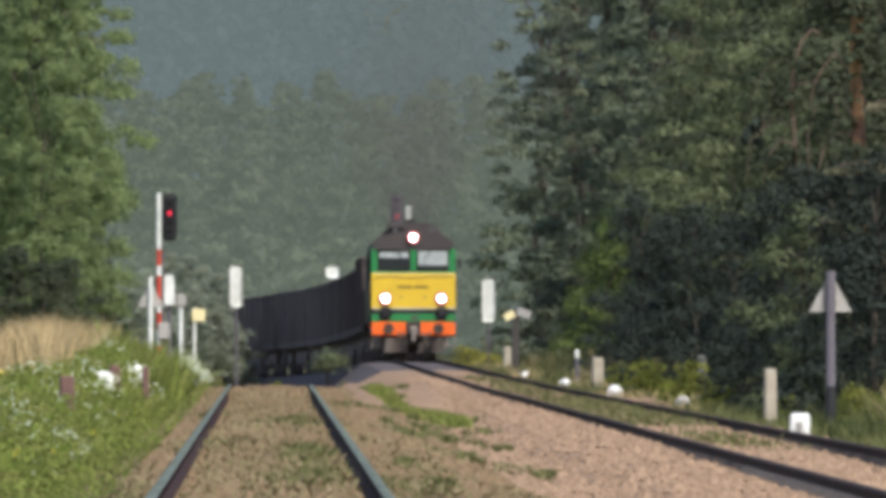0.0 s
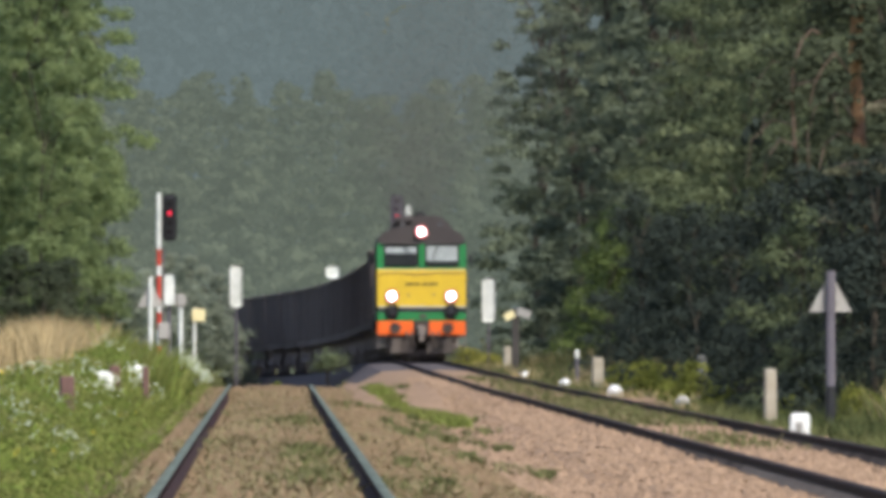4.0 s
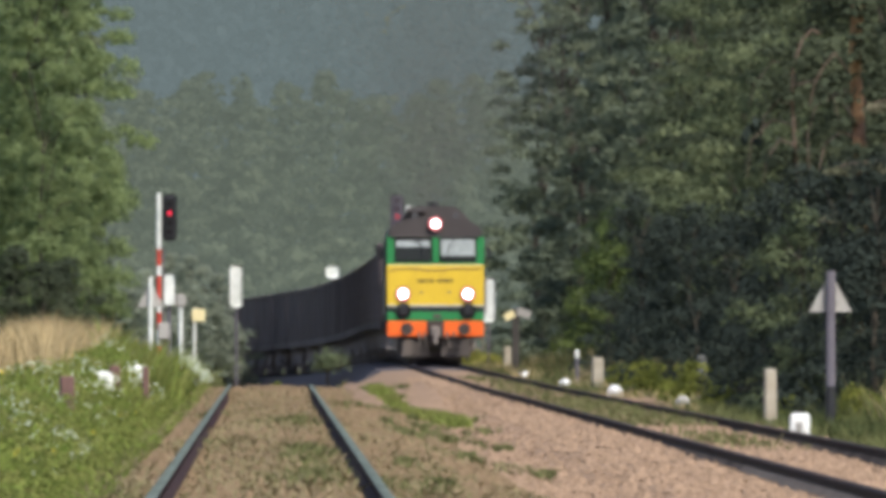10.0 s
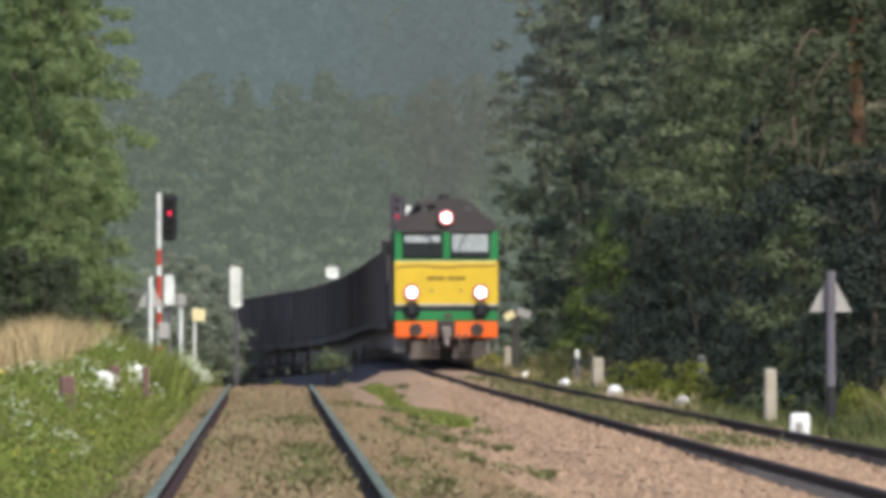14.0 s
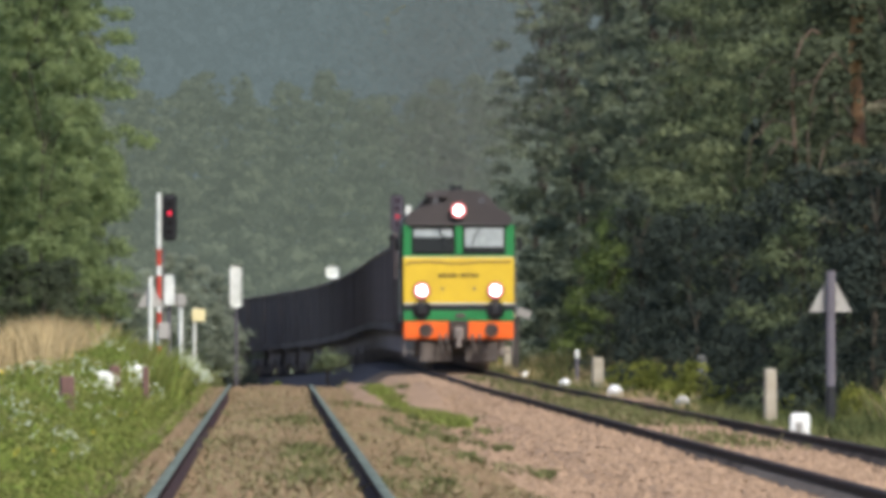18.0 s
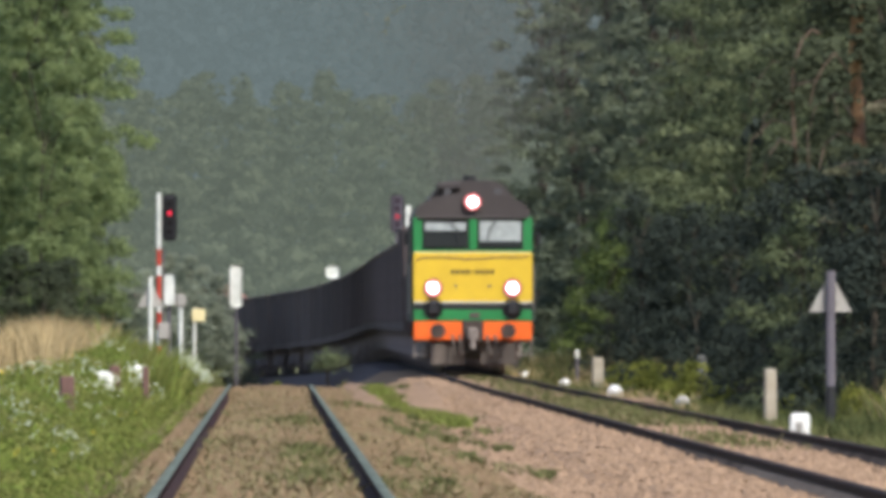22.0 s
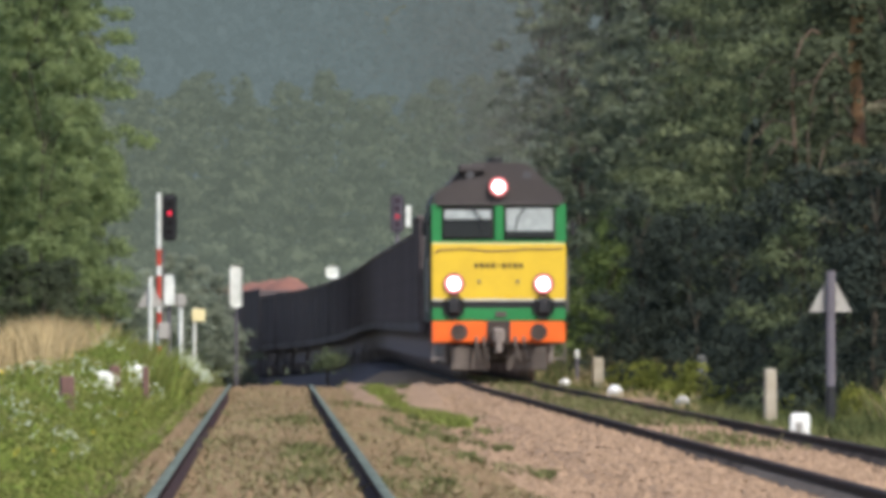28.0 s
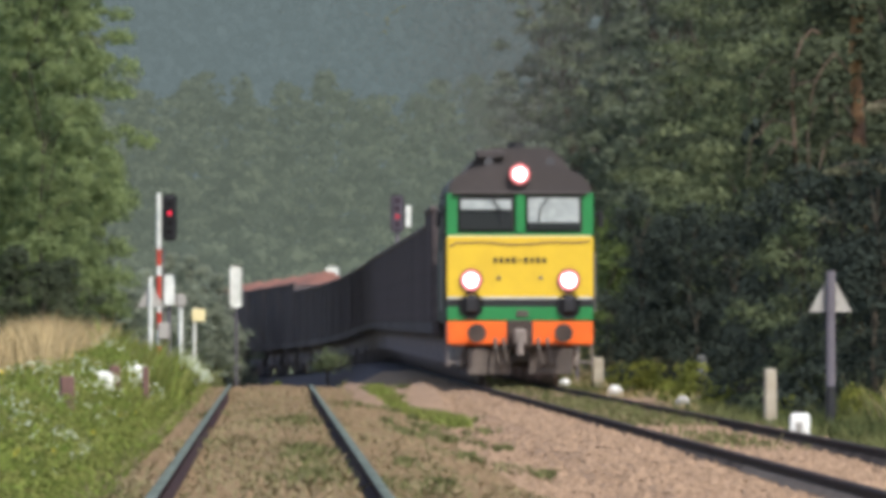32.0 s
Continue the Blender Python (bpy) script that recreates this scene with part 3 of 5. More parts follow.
def build_trees():
    rr = random.Random(4)
    # wood beside the through track: fine-leaved trees along its edge, coarser ones behind
    edge = [
        broad_tree("broadleaf_tree", 1, 12.5, 6.0, 13000, 0.085, "leaf", "tall dark green broadleaf tree at the wood's edge", 0.10, 50, tight=0.95, squash=0.5),
        broad_tree("broadleaf_tree", 2, 13, 6.4, 13000, 0.085, "leaf_mid", "tall dense olive-green broadleaf tree beside the railway", 0.12, 52, tight=0.95, squash=0.5),
        spruce_tree("spruce_tree", 3, 14, 5.2, 10000, 0.09, "needle", "tall dark spruce with drooping boughs beside the railway", 0.08),
        broad_tree("broadleaf_tree", 5, 13, 5.8, 13000, 0.085, "leaf_mid", "mid-green broadleaf tree at the wood's edge", 0.12, 46, tight=0.95, squash=0.5),
    ]
    # inner trees hold the wood's shade in their leaf colour
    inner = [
        broad_tree("broadleaf_tree", 6, 17, 7.0, 3200, 0.23, "leaf_shaded", "tall shaded broadleaf tree inside the wood", 0.05, 70),
        spruce_tree("spruce_tree", 7, 19, 6.0, 3200, 0.23, "leaf_shaded", "tall shaded spruce inside the wood", 0.05),
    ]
    spots, back, far = [[], [], [], []], [[], []], []
    y, i = 262.0, 0
    while y < 720:
        off = 9.2 + 0.2 * smooth_step(540, 640, y) + 0.5 * math.sin(y * 0.05)
        (far if y > 575 else spots[(0, 2)[i % 2] if y < 375 else (1, 3, 1, 3, 0)[i % 5]]).append((main_x(y) + off + rr.uniform(-0.3, 0.5), y + rr.uniform(-2, 2)))
        for row in range(2):
            spot = (main_x(y) + off + 4.0 + row * 4.4 + rr.uniform(-0.6, 0.8), y + rr.uniform(-4, 4))
            if spot[0] - 3.5 < 0.038 * y:
                back[rr.randrange(2)].append(spot)
        y += 9 + y * 0.014
        i += 1
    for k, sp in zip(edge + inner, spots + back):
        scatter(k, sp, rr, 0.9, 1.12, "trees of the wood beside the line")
    tall = broad_tree("broadleaf_tree", 8, 17.5, 5.6, 13500, 0.108, "leaf_hazy", "tall broadleaf tree at the far end of the wood, haze in its leaf colour", 0.05, 150)
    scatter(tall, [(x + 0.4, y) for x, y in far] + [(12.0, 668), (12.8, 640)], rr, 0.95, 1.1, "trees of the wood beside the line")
    dead_pine((9.82, 318))
    dying_spruce((10.85, 288))
    for x, y in ((10.47, 300),):
        p = pine_tree("pine_tree", int(y), 17, 4.6, 7000, 0.09, "tall pine with a sunlit orange trunk and bare brown limbs")
        p.matrix_basis = pose(x, y, ground_z(x, y) - 0.05)
    # bright young growth in front of the wood
    young = broad_tree("young_tree", 9, 4.2, 2.4, 2600, 0.065, "leaf_bright", "small bright green young tree before the wood", 0.2, 34)
    # dark ones: shade under the wood's edge put into the leaves
    dark = broad_tree("young_tree", 16, 4.9, 3.2, 9000, 0.052, "leaf_shaded", "small young tree before the wood, shade put into its dark leaves", 0.04, 60)
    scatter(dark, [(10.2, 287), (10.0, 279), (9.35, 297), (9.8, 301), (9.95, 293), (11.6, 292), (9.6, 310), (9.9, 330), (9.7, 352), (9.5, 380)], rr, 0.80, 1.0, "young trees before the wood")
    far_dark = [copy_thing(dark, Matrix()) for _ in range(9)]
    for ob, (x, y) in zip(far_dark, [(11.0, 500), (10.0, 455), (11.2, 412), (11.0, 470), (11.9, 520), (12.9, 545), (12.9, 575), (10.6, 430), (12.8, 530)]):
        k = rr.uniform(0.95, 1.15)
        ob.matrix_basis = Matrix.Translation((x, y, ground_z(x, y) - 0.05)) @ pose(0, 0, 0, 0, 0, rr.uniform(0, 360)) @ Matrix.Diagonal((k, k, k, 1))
    scatter(young, [(11.5, 556), (10.95, 548)], rr, 1.2, 1.45, "young trees before the wood")
    olive = broad_tree("young_tree", 21, 4.2, 2.2, 4200, 0.055, "leaf_mid", "olive-green young tree beneath the pine", 0.1, 30)
    scatter(olive, [(10.25, 299), (9.05, 290)], rr, 0.75, 1.05, "young trees before the wood")
    shrub = broad_tree("shrub", 10, 1.5, 1.7, 1600, 0.06, "shrub_leaf", "yellowish green shrub on the grassy verge", 0.1, 22)
    scatter(shrub, [(8.05, 303), (8.35, 312), (8.75, 285), (7.95, 338), (7.75, 347), (8.2, 330), (8.35, 402), (8.5, 440), (9.1, 262), (8.5, 372)], rr, 0.45, 0.75, "shrubs of the verge")
    broom = broad_tree("shrub", 19, 1.35, 1.5, 1200, 0.06, "gold_leaf", "yellow-flowering shrub on the far verge", 0.1, 18)
    scatter(broom, [(7.40, 640), (7.95, 652), (8.6, 660)], rr, 0.8, 1.0, "shrubs of the verge")
    low = broad_tree("bush", 14, 1.0, 1.1, 1200, 0.04, "shrub_leaf", "small green bush growing beside the siding", 0.1, 16)
    low.matrix_basis = Matrix.Translation((0.14, 322, max(ground_z(0.14, 322), side_z(322) - 0.2) - 0.05)) @ Matrix.Diagonal((0.28, 0.28, 0.3, 1))
    z = ground_z(1.39, 402) - 0.1
    sapling = broad_tree("young_tree", 18, 0.37 - z, 1.3, 500, 0.05, "leaf_mid", "hazy green sapling on the embankment flank", 0.84, 12)
    sapling.matrix_basis = pose(1.39, 402, z)
    # wood on the other side
    left = [
        broad_tree("broadleaf_tree", 11, 17, 5.6, 36000, 0.08, "leaf_light", "tall light green broadleaf tree beyond the weedy bank", 0.02, 220, squash=1.0, stem=0.0028),
        broad_tree("broadleaf_tree", 12, 18, 5.6, 36000, 0.08, "leaf_light", "tall leafy broadleaf tree beyond the dry grass", 0.02, 220, squash=1.0, stem=0.0028),
        broad_tree("broadleaf_tree", 15, 17, 7.0, 4000, 0.20, "leaf", "tall shaded broadleaf tree inside the wood beyond the bank", 0.03, 80),
    ]
    spots = [[], [], []]
    for i, y in enumerate((556, 566, 577, 588, 602, 618)):
        x0 = -7.45 - (i % 3) * 1.1
        spots[i % 2].append((x0, y))
        if i % 3 == 0:
            spots[(i + 1) % 2].append((x0 - 3.6, y + 3))
        spots[2].append((-9.6, y + 40 + rr.uniform(-4, 4)))
    for k, sp in zip(left, spots):
        scatter(k, sp, rr, 0.92, 1.12, "trees beyond the bank")
    # bushes added in darker leaves for the shade at the trees' foot
    under = broad_tree("bush", 33, 4.2, 3.0, 7000, 0.065, "leaf", "bush under the trees beyond the bank, dark leaves for the shade there", 0.03, 60)
    scatter(under, [(-9.4, 545), (-8.3, 548), (-7.3, 546), (-6.5, 549)], rr, 0.85, 1.0, "trees beyond the bank")
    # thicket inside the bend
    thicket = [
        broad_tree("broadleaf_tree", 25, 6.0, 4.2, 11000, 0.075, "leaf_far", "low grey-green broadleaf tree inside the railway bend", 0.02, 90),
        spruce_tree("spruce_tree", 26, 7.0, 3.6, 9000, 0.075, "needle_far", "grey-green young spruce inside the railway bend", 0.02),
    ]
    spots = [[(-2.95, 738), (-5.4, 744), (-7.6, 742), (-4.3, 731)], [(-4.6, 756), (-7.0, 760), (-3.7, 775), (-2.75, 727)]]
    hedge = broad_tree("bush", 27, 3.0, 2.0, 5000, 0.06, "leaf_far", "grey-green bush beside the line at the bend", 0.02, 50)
    # last five: unseen bushes added to block bright ground under the wagons
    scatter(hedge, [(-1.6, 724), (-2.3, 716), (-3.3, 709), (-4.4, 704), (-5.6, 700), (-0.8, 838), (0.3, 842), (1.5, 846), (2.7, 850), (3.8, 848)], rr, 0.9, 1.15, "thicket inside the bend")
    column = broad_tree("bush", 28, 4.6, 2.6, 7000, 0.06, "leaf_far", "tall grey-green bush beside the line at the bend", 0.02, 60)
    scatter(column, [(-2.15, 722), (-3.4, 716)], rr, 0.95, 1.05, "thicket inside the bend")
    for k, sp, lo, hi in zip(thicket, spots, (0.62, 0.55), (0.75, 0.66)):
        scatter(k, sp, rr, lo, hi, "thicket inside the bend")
    # the far woods and the wooded hill on the horizon, haze glowing in both colours
    rng = np.random.default_rng(31)

    def crowns(name, trees, material, label):
        vs, fs, off = [], [], 0
        for x, y, h, w, kind, count, leaf in trees:
            z = ground_z(x, y)
            c, r = [], []
            lumps = int(16 + 0.8 * h)
            for i in range(lumps):
                k = 0.25 + 0.75 * (i + rng.random()) / lumps
                env = w * 0.5 * ((1 - k) ** 0.7 if kind == 0 else math.sin(math.pi * min(0.25 + 0.75 * k, 1)) ** 0.6)
                a, q = rng.random() * 6.283, math.sqrt(rng.random())
                c.append((x + math.cos(a) * env * q, y + math.sin(a) * env * q, z + k * h))
                r.append(w * (0.15 + 0.08 * rng.random()) * (1.15 - 0.5 * k))
            v, f = leaf_cloud(rng, c, r, count, leaf)
            vs.append(v)
            fs.append(f + off)
            off += len(v)
        return tagged(arrays(name, np.concatenate(vs), np.concatenate(fs), material), label, "woods", kind="stuff")

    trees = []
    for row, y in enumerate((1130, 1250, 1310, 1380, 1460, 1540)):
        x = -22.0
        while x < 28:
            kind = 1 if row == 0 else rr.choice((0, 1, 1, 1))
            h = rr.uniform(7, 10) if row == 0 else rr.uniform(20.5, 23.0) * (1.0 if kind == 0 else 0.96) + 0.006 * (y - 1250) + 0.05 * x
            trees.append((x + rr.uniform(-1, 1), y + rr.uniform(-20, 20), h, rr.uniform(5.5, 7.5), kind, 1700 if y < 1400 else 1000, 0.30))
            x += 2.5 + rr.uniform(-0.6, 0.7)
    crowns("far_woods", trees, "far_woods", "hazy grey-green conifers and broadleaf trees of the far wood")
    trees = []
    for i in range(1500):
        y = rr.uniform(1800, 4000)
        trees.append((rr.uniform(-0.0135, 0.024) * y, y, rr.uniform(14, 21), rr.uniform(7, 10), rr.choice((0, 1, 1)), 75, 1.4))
    crowns("hill_woods", trees, "hill_woods", "distant woods covering the hill on the horizon, bluish haze glowing in their colour")


build_trees()


# ---- the train ----
SPEED, START = 7.9, 592.8     # metres a second; where the front stands at the start


def build_locomotive():
    """A diesel locomotive; the front looks along -y, the origin lies on the railhead under the middle."""
    t = thing("locomotive", "green and yellow diesel locomotive with orange buffer beam, lights on", "locomotive")
    L = 17.4
    f = -L / 2
    half = 1.475
    # body shell up to the eaves
    bm = bmesh.new()
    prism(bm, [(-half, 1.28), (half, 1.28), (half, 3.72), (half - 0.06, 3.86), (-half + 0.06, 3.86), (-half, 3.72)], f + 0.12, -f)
    part("body", bm, "loco_side", t, "dark green body sides")
    # rounded roof
    bm = bmesh.new()
    arc = [(-half + 0.03, 3.862)] + [(-(half - 0.03) * math.cos(a), 3.862 + 0.62 * math.sin(a) ** 0.8) for a in np.linspace(0.05, math.pi - 0.05, 15)] + [(half - 0.03, 3.862)]
    prism(bm, arc, f + 0.30, -f)
    part("roof", bm, "roof_grey", t, "brownish grey rounded roof")
    bm = bmesh.new()
    prism(bm, [(-half + 0.03, 3.862)] + [(-(half - 0.03) * math.cos(a) * 0.97, 3.862 + 0.50 * math.sin(a) ** 0.8) for a in np.linspace(0.05, math.pi - 0.05, 15)] + [(half - 0.03, 3.862)], f + 0.13, f + 0.30)
    part("roof_front", bm, "roof_grey", t)
    # raised engine-room roof with exhaust
    bm = bmesh.new()
    prism(bm, [(-1.15, 4.15), (-1.02, 4.40), (-0.85, 4.60), (-0.68, 4.74), (-0.5, 4.79), (0.5, 4.79), (0.68, 4.74), (0.85, 4.60), (1.02, 4.40), (1.15, 4.15)], f + 1.4, -f - 2.5)
    part("roof_hatch", bm, "roof_grey", t)
    for y in (f + 6.0, f + 7.6):
        rodded("exhaust_stack", (0, y, 4.7), (0, y, 4.95), 0.17, "black", t)
    for x in (-0.62, 0.62):
        bm = bmesh.new()
        rod(bm, (x, f + 0.6, 4.42), (x, f + 0.35, 4.50), 0.05, 0.10)
        rod(bm, (x, f + 0.6, 4.25), (x, f + 0.6, 4.44), 0.025)
        part("horn", bm, "black", t)
    # nose: green window surround, yellow panel, green belt
    bm = bmesh.new()
    box(bm, (2.95, 0.10, 0.86), (0, f + 0.08, 3.43), bevel=0.02)
    part("cab_front", bm, "green", t)
    bm = bmesh.new()
    box(bm, (2.95, 0.16, 1.24), (0, f + 0.05, 2.38), bevel=0.03)
    part("nose_panel", bm, "yellow", t, "bright yellow front panel")
    bm = bmesh.new()
    pts = [(-1.40, 2.79), (-1.28, 2.86), (-0.75, 2.88), (-0.2, 2.83), (0.2, 2.84), (0.6, 2.88), (1.2, 2.87), (1.40, 2.90)]
    for (x0, z0), (x1, z1) in zip(pts, pts[1:]):
        rod(bm, (x0, f - 0.034, z0), (x1, f - 0.034, z1), 0.018, 0.018, 6)
    part("handrail", bm, "rusty", t, "thin dark handrail across the yellow panel")
    bm = bmesh.new()
    box(bm, (2.93, 0.14, 0.17), (0, f + 0.07, 1.665), bevel=0.01)
    part("dark_belt", bm, "black", t)
    bm = bmesh.new()
    box(bm, (2.93, 0.15, 0.035), (0, f + 0.045, 1.765), bevel=0.005)
    part("trim_strip", bm, "white", t)
    bm = bmesh.new()
    box(bm, (2.93, 0.15, 0.28), (0, f + 0.06, 1.44), bevel=0.02)
    part("belt", bm, "green", t)
    boxed("cream_strip", (2.9, 0.15, 0.03), (0, f + 0.045, 3.0), "cream", t, "pale strip under the windscreens", bevel=0.005)
    boxed("jack_pad", (0.24, 0.06, 0.13), (0.05, f - 0.02, 1.45), "grime_light", t)
    # number as plain bars
    for i in range(9):
        if i == 4:
            boxed("number_bar", (0.07, 0.02, 0.03), (-0.49 + i * 0.122, f - 0.035, 2.52), "black", t, bevel=0.003)
            continue
        boxed("number_bar", (0.075, 0.02, 0.115 if i % 2 else 0.10), (-0.49 + i * 0.122, f - 0.035, 2.52), "black", t, bevel=0.003)
    for x in (-0.42, 0.42):
        boxed("socket", (0.07, 0.05, 0.07), (x, f - 0.05, 2.17), "grime", t)
    # windscreens
    for i, x in enumerate((-0.68, 0.68)):
        tilt = Matrix.Rotation(radians(-7), 4, "X")
        fr = boxed("window_frame", (1.16, 0.05, 0.76), (x, f + 0.035, 3.45), "rubber", t, bevel=0.03)
        if i == 0:
            boxed("windscreen", (1.06, 0.03, 0.66), (x, f + 0.012, 3.45), "glass", t, "dark reflecting windscreen", bevel=0.012, rot=tilt)
            boxed("sun_blind", (1.02, 0.012, 0.20), (x, f - 0.032, 3.635), "blind", t, "pale blind across the top of the windscreen", bevel=0.002, rot=tilt)
        else:
            boxed("windscreen", (1.06, 0.03, 0.66), (x, f + 0.012, 3.45), "glass", t, "dark reflecting windscreen", bevel=0.012, rot=tilt)
            boxed("sun_blind", (1.02, 0.012, 0.50), (x, f - 0.016, 3.525), "blind", t, "pale blind drawn over most of the windscreen", bevel=0.002, rot=tilt)
        bm = bmesh.new()
        s = 1 if i == 0 else -1
        tube(bm, [(x + 0.1 * s, f - 0.07, 3.79), (x + 0.28 * s, f - 0.08, 3.55), (x + 0.30 * s, f - 0.08, 3.30)], 0.014, 5)
        part("wiper", bm, "black", t)
    boxed("window_pillar", (0.17, 0.10, 0.80), (0, f + 0.01, 3.44), "green", t, bevel=0.02)
    bm = bmesh.new()
    box(bm, (2.7, 0.16, 0.07), (0, f + 0.03, 3.865), bevel=0.02)
    part("visor", bm, "roof_grey", t)
    boxed("roof_box", (0.60, 0.5, 0.20), (-0.58, f + 1.4, 4.65), "roof_grey", t, "low dark box on the cab roof", bevel=0.05)
    # lamps
    for x in (-0.98, 0.98):
        h = part_lamp("headlamp", (x, f - 0.03, 2.12), 0.12, t)
        bm = bmesh.new()
        box(bm, (0.46, 0.20, 0.54), (x, f - 0.02, 1.62), bevel=0.15)
        part("marker_lamp", bm, "black", t, "dark unlit marker lamp housing")
    part_lamp("roof_headlamp", (0, f + 0.05, 4.25), 0.11, t)
    # buffer beam
    for x in (-0.78, 0.78):
        boxed("buffer_beam", (1.36, 0.12, 0.46), (x, f - 0.02, 1.06), "orange", t, "orange buffer beam half", bevel=0.02)
    boxed("beam_middle", (0.52, 0.20, 0.56), (0, f - 0.03, 1.04), "beam_grime", t, bevel=0.03)
    for x in (-0.87, 0.87):
        bm = bmesh.new()
        rod(bm, (x, f - 0.05, 1.06), (x, f - 0.50, 1.06), 0.11, 0.10, 14)
        rod(bm, (x, f - 0.50, 1.06), (x, f - 0.55, 1.06), 0.19, 0.185, 20)
        part("buffer", bm, "beam_grime", t, "dusty brown buffer")
    bm = bmesh.new()
    box(bm, (0.26, 0.5, 0.34), (0, f - 0.22, 0.98), bevel=0.05)
    rod(bm, (0, f - 0.42, 0.98), (0, f - 0.46, 0.62), 0.06, 0.08)
    part("coupler", bm, "grime", t)
    for x in (-0.5, -0.33, 0.36, 0.55):
        bm = bmesh.new()
        tube(bm, [(x, f - 0.08, 0.95), (x + 0.02, f - 0.22, 0.72), (x + 0.07, f - 0.20, 0.48), (x + 0.12, f - 0.12, 0.42)], 0.035, 6)
        part("brake_hose", bm, "grime_light", t)
    # plough, steps, running gear
    for x in (-0.62, 0.62):
        bm = bmesh.new()
        box(bm, (0.90, 0.10, 0.52), (x, f + 0.12, 0.48), Matrix.Rotation(radians(18 if x < 0 else -18), 4, "Z"), 0.02)
        part("rail_guard", bm, "grime_light", t, "dusty grey rail guard plate")
    for x in (-1.28, 1.28):
        bm = bmesh.new()
        box(bm, (0.34, 0.22, 0.04), (x, f + 0.18, 0.48))
        box(bm, (0.34, 0.22, 0.04), (x, f + 0.18, 0.80))
        box(bm, (0.03, 0.22, 0.55), (x + 0.17 * (1 if x > 0 else -1), f + 0.18, 0.66))
        part("step", bm, "grime", t)
    for y0 in (f + 4.3, -f - 4.3):
        bogie = part_bogie((0, y0, 0), t)
    boxed("fuel_tank", (2.6, 3.6, 0.85), (0, 0.2, 0.78), "grime", t, bevel=0.12)
    # sides: windows, doors, handrails, dark waist band
    for sx in (-1, 1):
        boxed("side_band", (0.02, L - 0.5, 0.95), (sx * (half + 0.008), 0.1, 2.3), "loco_side", t, "dark waist band", bevel=0.004)
        boxed("side_window", (0.05, 0.75, 0.62), (sx * half, f + 1.0, 3.32), "glass", t, bevel=0.02)
        boxed("cab_door", (0.05, 0.62, 1.9), (sx * half, f + 2.2, 2.62), "loco_side", t, bevel=0.02)
        for k in range(5):
            boxed("side_grille", (0.05, 1.0, 0.55), (sx * half, f + 4.6 + k * 2.1, 3.35), "black", t, bevel=0.02)
        for dy in (1.75, 2.65):
            rodded("grab_rail", (sx * (half + 0.07), f + dy, 1.5), (sx * (half + 0.07), f + dy, 2.7), 0.02, "steel", t)
        bm = bmesh.new()
        box(bm, (0.10, 0.06, 0.34), (sx * (half + 0.16), f + 0.55, 3.35), bevel=0.02)
        rod(bm, (sx * half, f + 0.55, 3.45), (sx * (half + 0.16), f + 0.55, 3.45), 0.015)
        part("mirror", bm, "black", t)
    return t


def part_lamp(name, at, r, parent):
    x, y, z = at
    bm = bmesh.new()
    rod(bm, (x, y + 0.12, z), (x, y - 0.05, z), r + 0.12, r + 0.115, 24)
    h = part(name, bm, "black", parent, "round lit lamp")
    # two glowing rings added around the lens as its halo
    bm = bmesh.new()
    rod(bm, (x, y - 0.04, z), (x, y - 0.054, z), r + 0.10, r + 0.10, 24)
    part("outer_rim", bm, "halo", h, "dim reddish ring imitating the lamp's outer halo")
    bm = bmesh.new()
    rod(bm, (x, y - 0.045, z), (x, y - 0.062, z), r + 0.05, r + 0.05, 24)
    part("rim", bm, "lamp_inner_halo", h, "warm glowing ring imitating the lamp's halo")
    bm = bmesh.new()
    rod(bm, (x, y - 0.05, z), (x, y - 0.075, z), r, r * 0.8, 24)
    part("lens", bm, "lamp", h, "glowing white lens")
    return h


def part_bogie(at, parent, axles=(-2.1, 0.0, 2.1), r=0.525, width=2.5, material="grime"):
    ax, ay, az = at
    bm = bmesh.new()
    y0, y1 = ay + axles[0] - 0.8, ay + axles[-1] + 0.8
    for s in (-1, 1):
        box(bm, (0.14, y1 - y0, 0.30), (s * width * 0.44, (y0 + y1) / 2, 0.78), bevel=0.04)
        for a in axles:
            box(bm, (0.16, 0.42, 0.42), (s * width * 0.46, ay + a, 0.55), bevel=0.05)
            rod(bm, (s * width * 0.47, ay + a + 0.45, 0.6), (s * width * 0.47, ay + a + 0.45, 0.95), 0.09)
    box(bm, (width * 0.86, 0.25, 0.28), (0, (y0 + y1) / 2, 0.72), bevel=0.03)
    b = part("bogie", bm, material, parent, "dusty dark bogie frame")
    for a in axles:
        bm = bmesh.new()
        for s in (-1, 1):
            rod(bm, (s * 0.69, ay + a, r), (s * 0.825, ay + a, r), r, r, 24)
            rod(bm, (s * 0.67, ay + a, r), (s * 0.69, ay + a, r), r + 0.03, r + 0.03, 24)
        rod(bm, (-0.7, ay + a, r), (0.7, ay + a, r), 0.09)
        part("wheelset", bm, material, b)
    return b


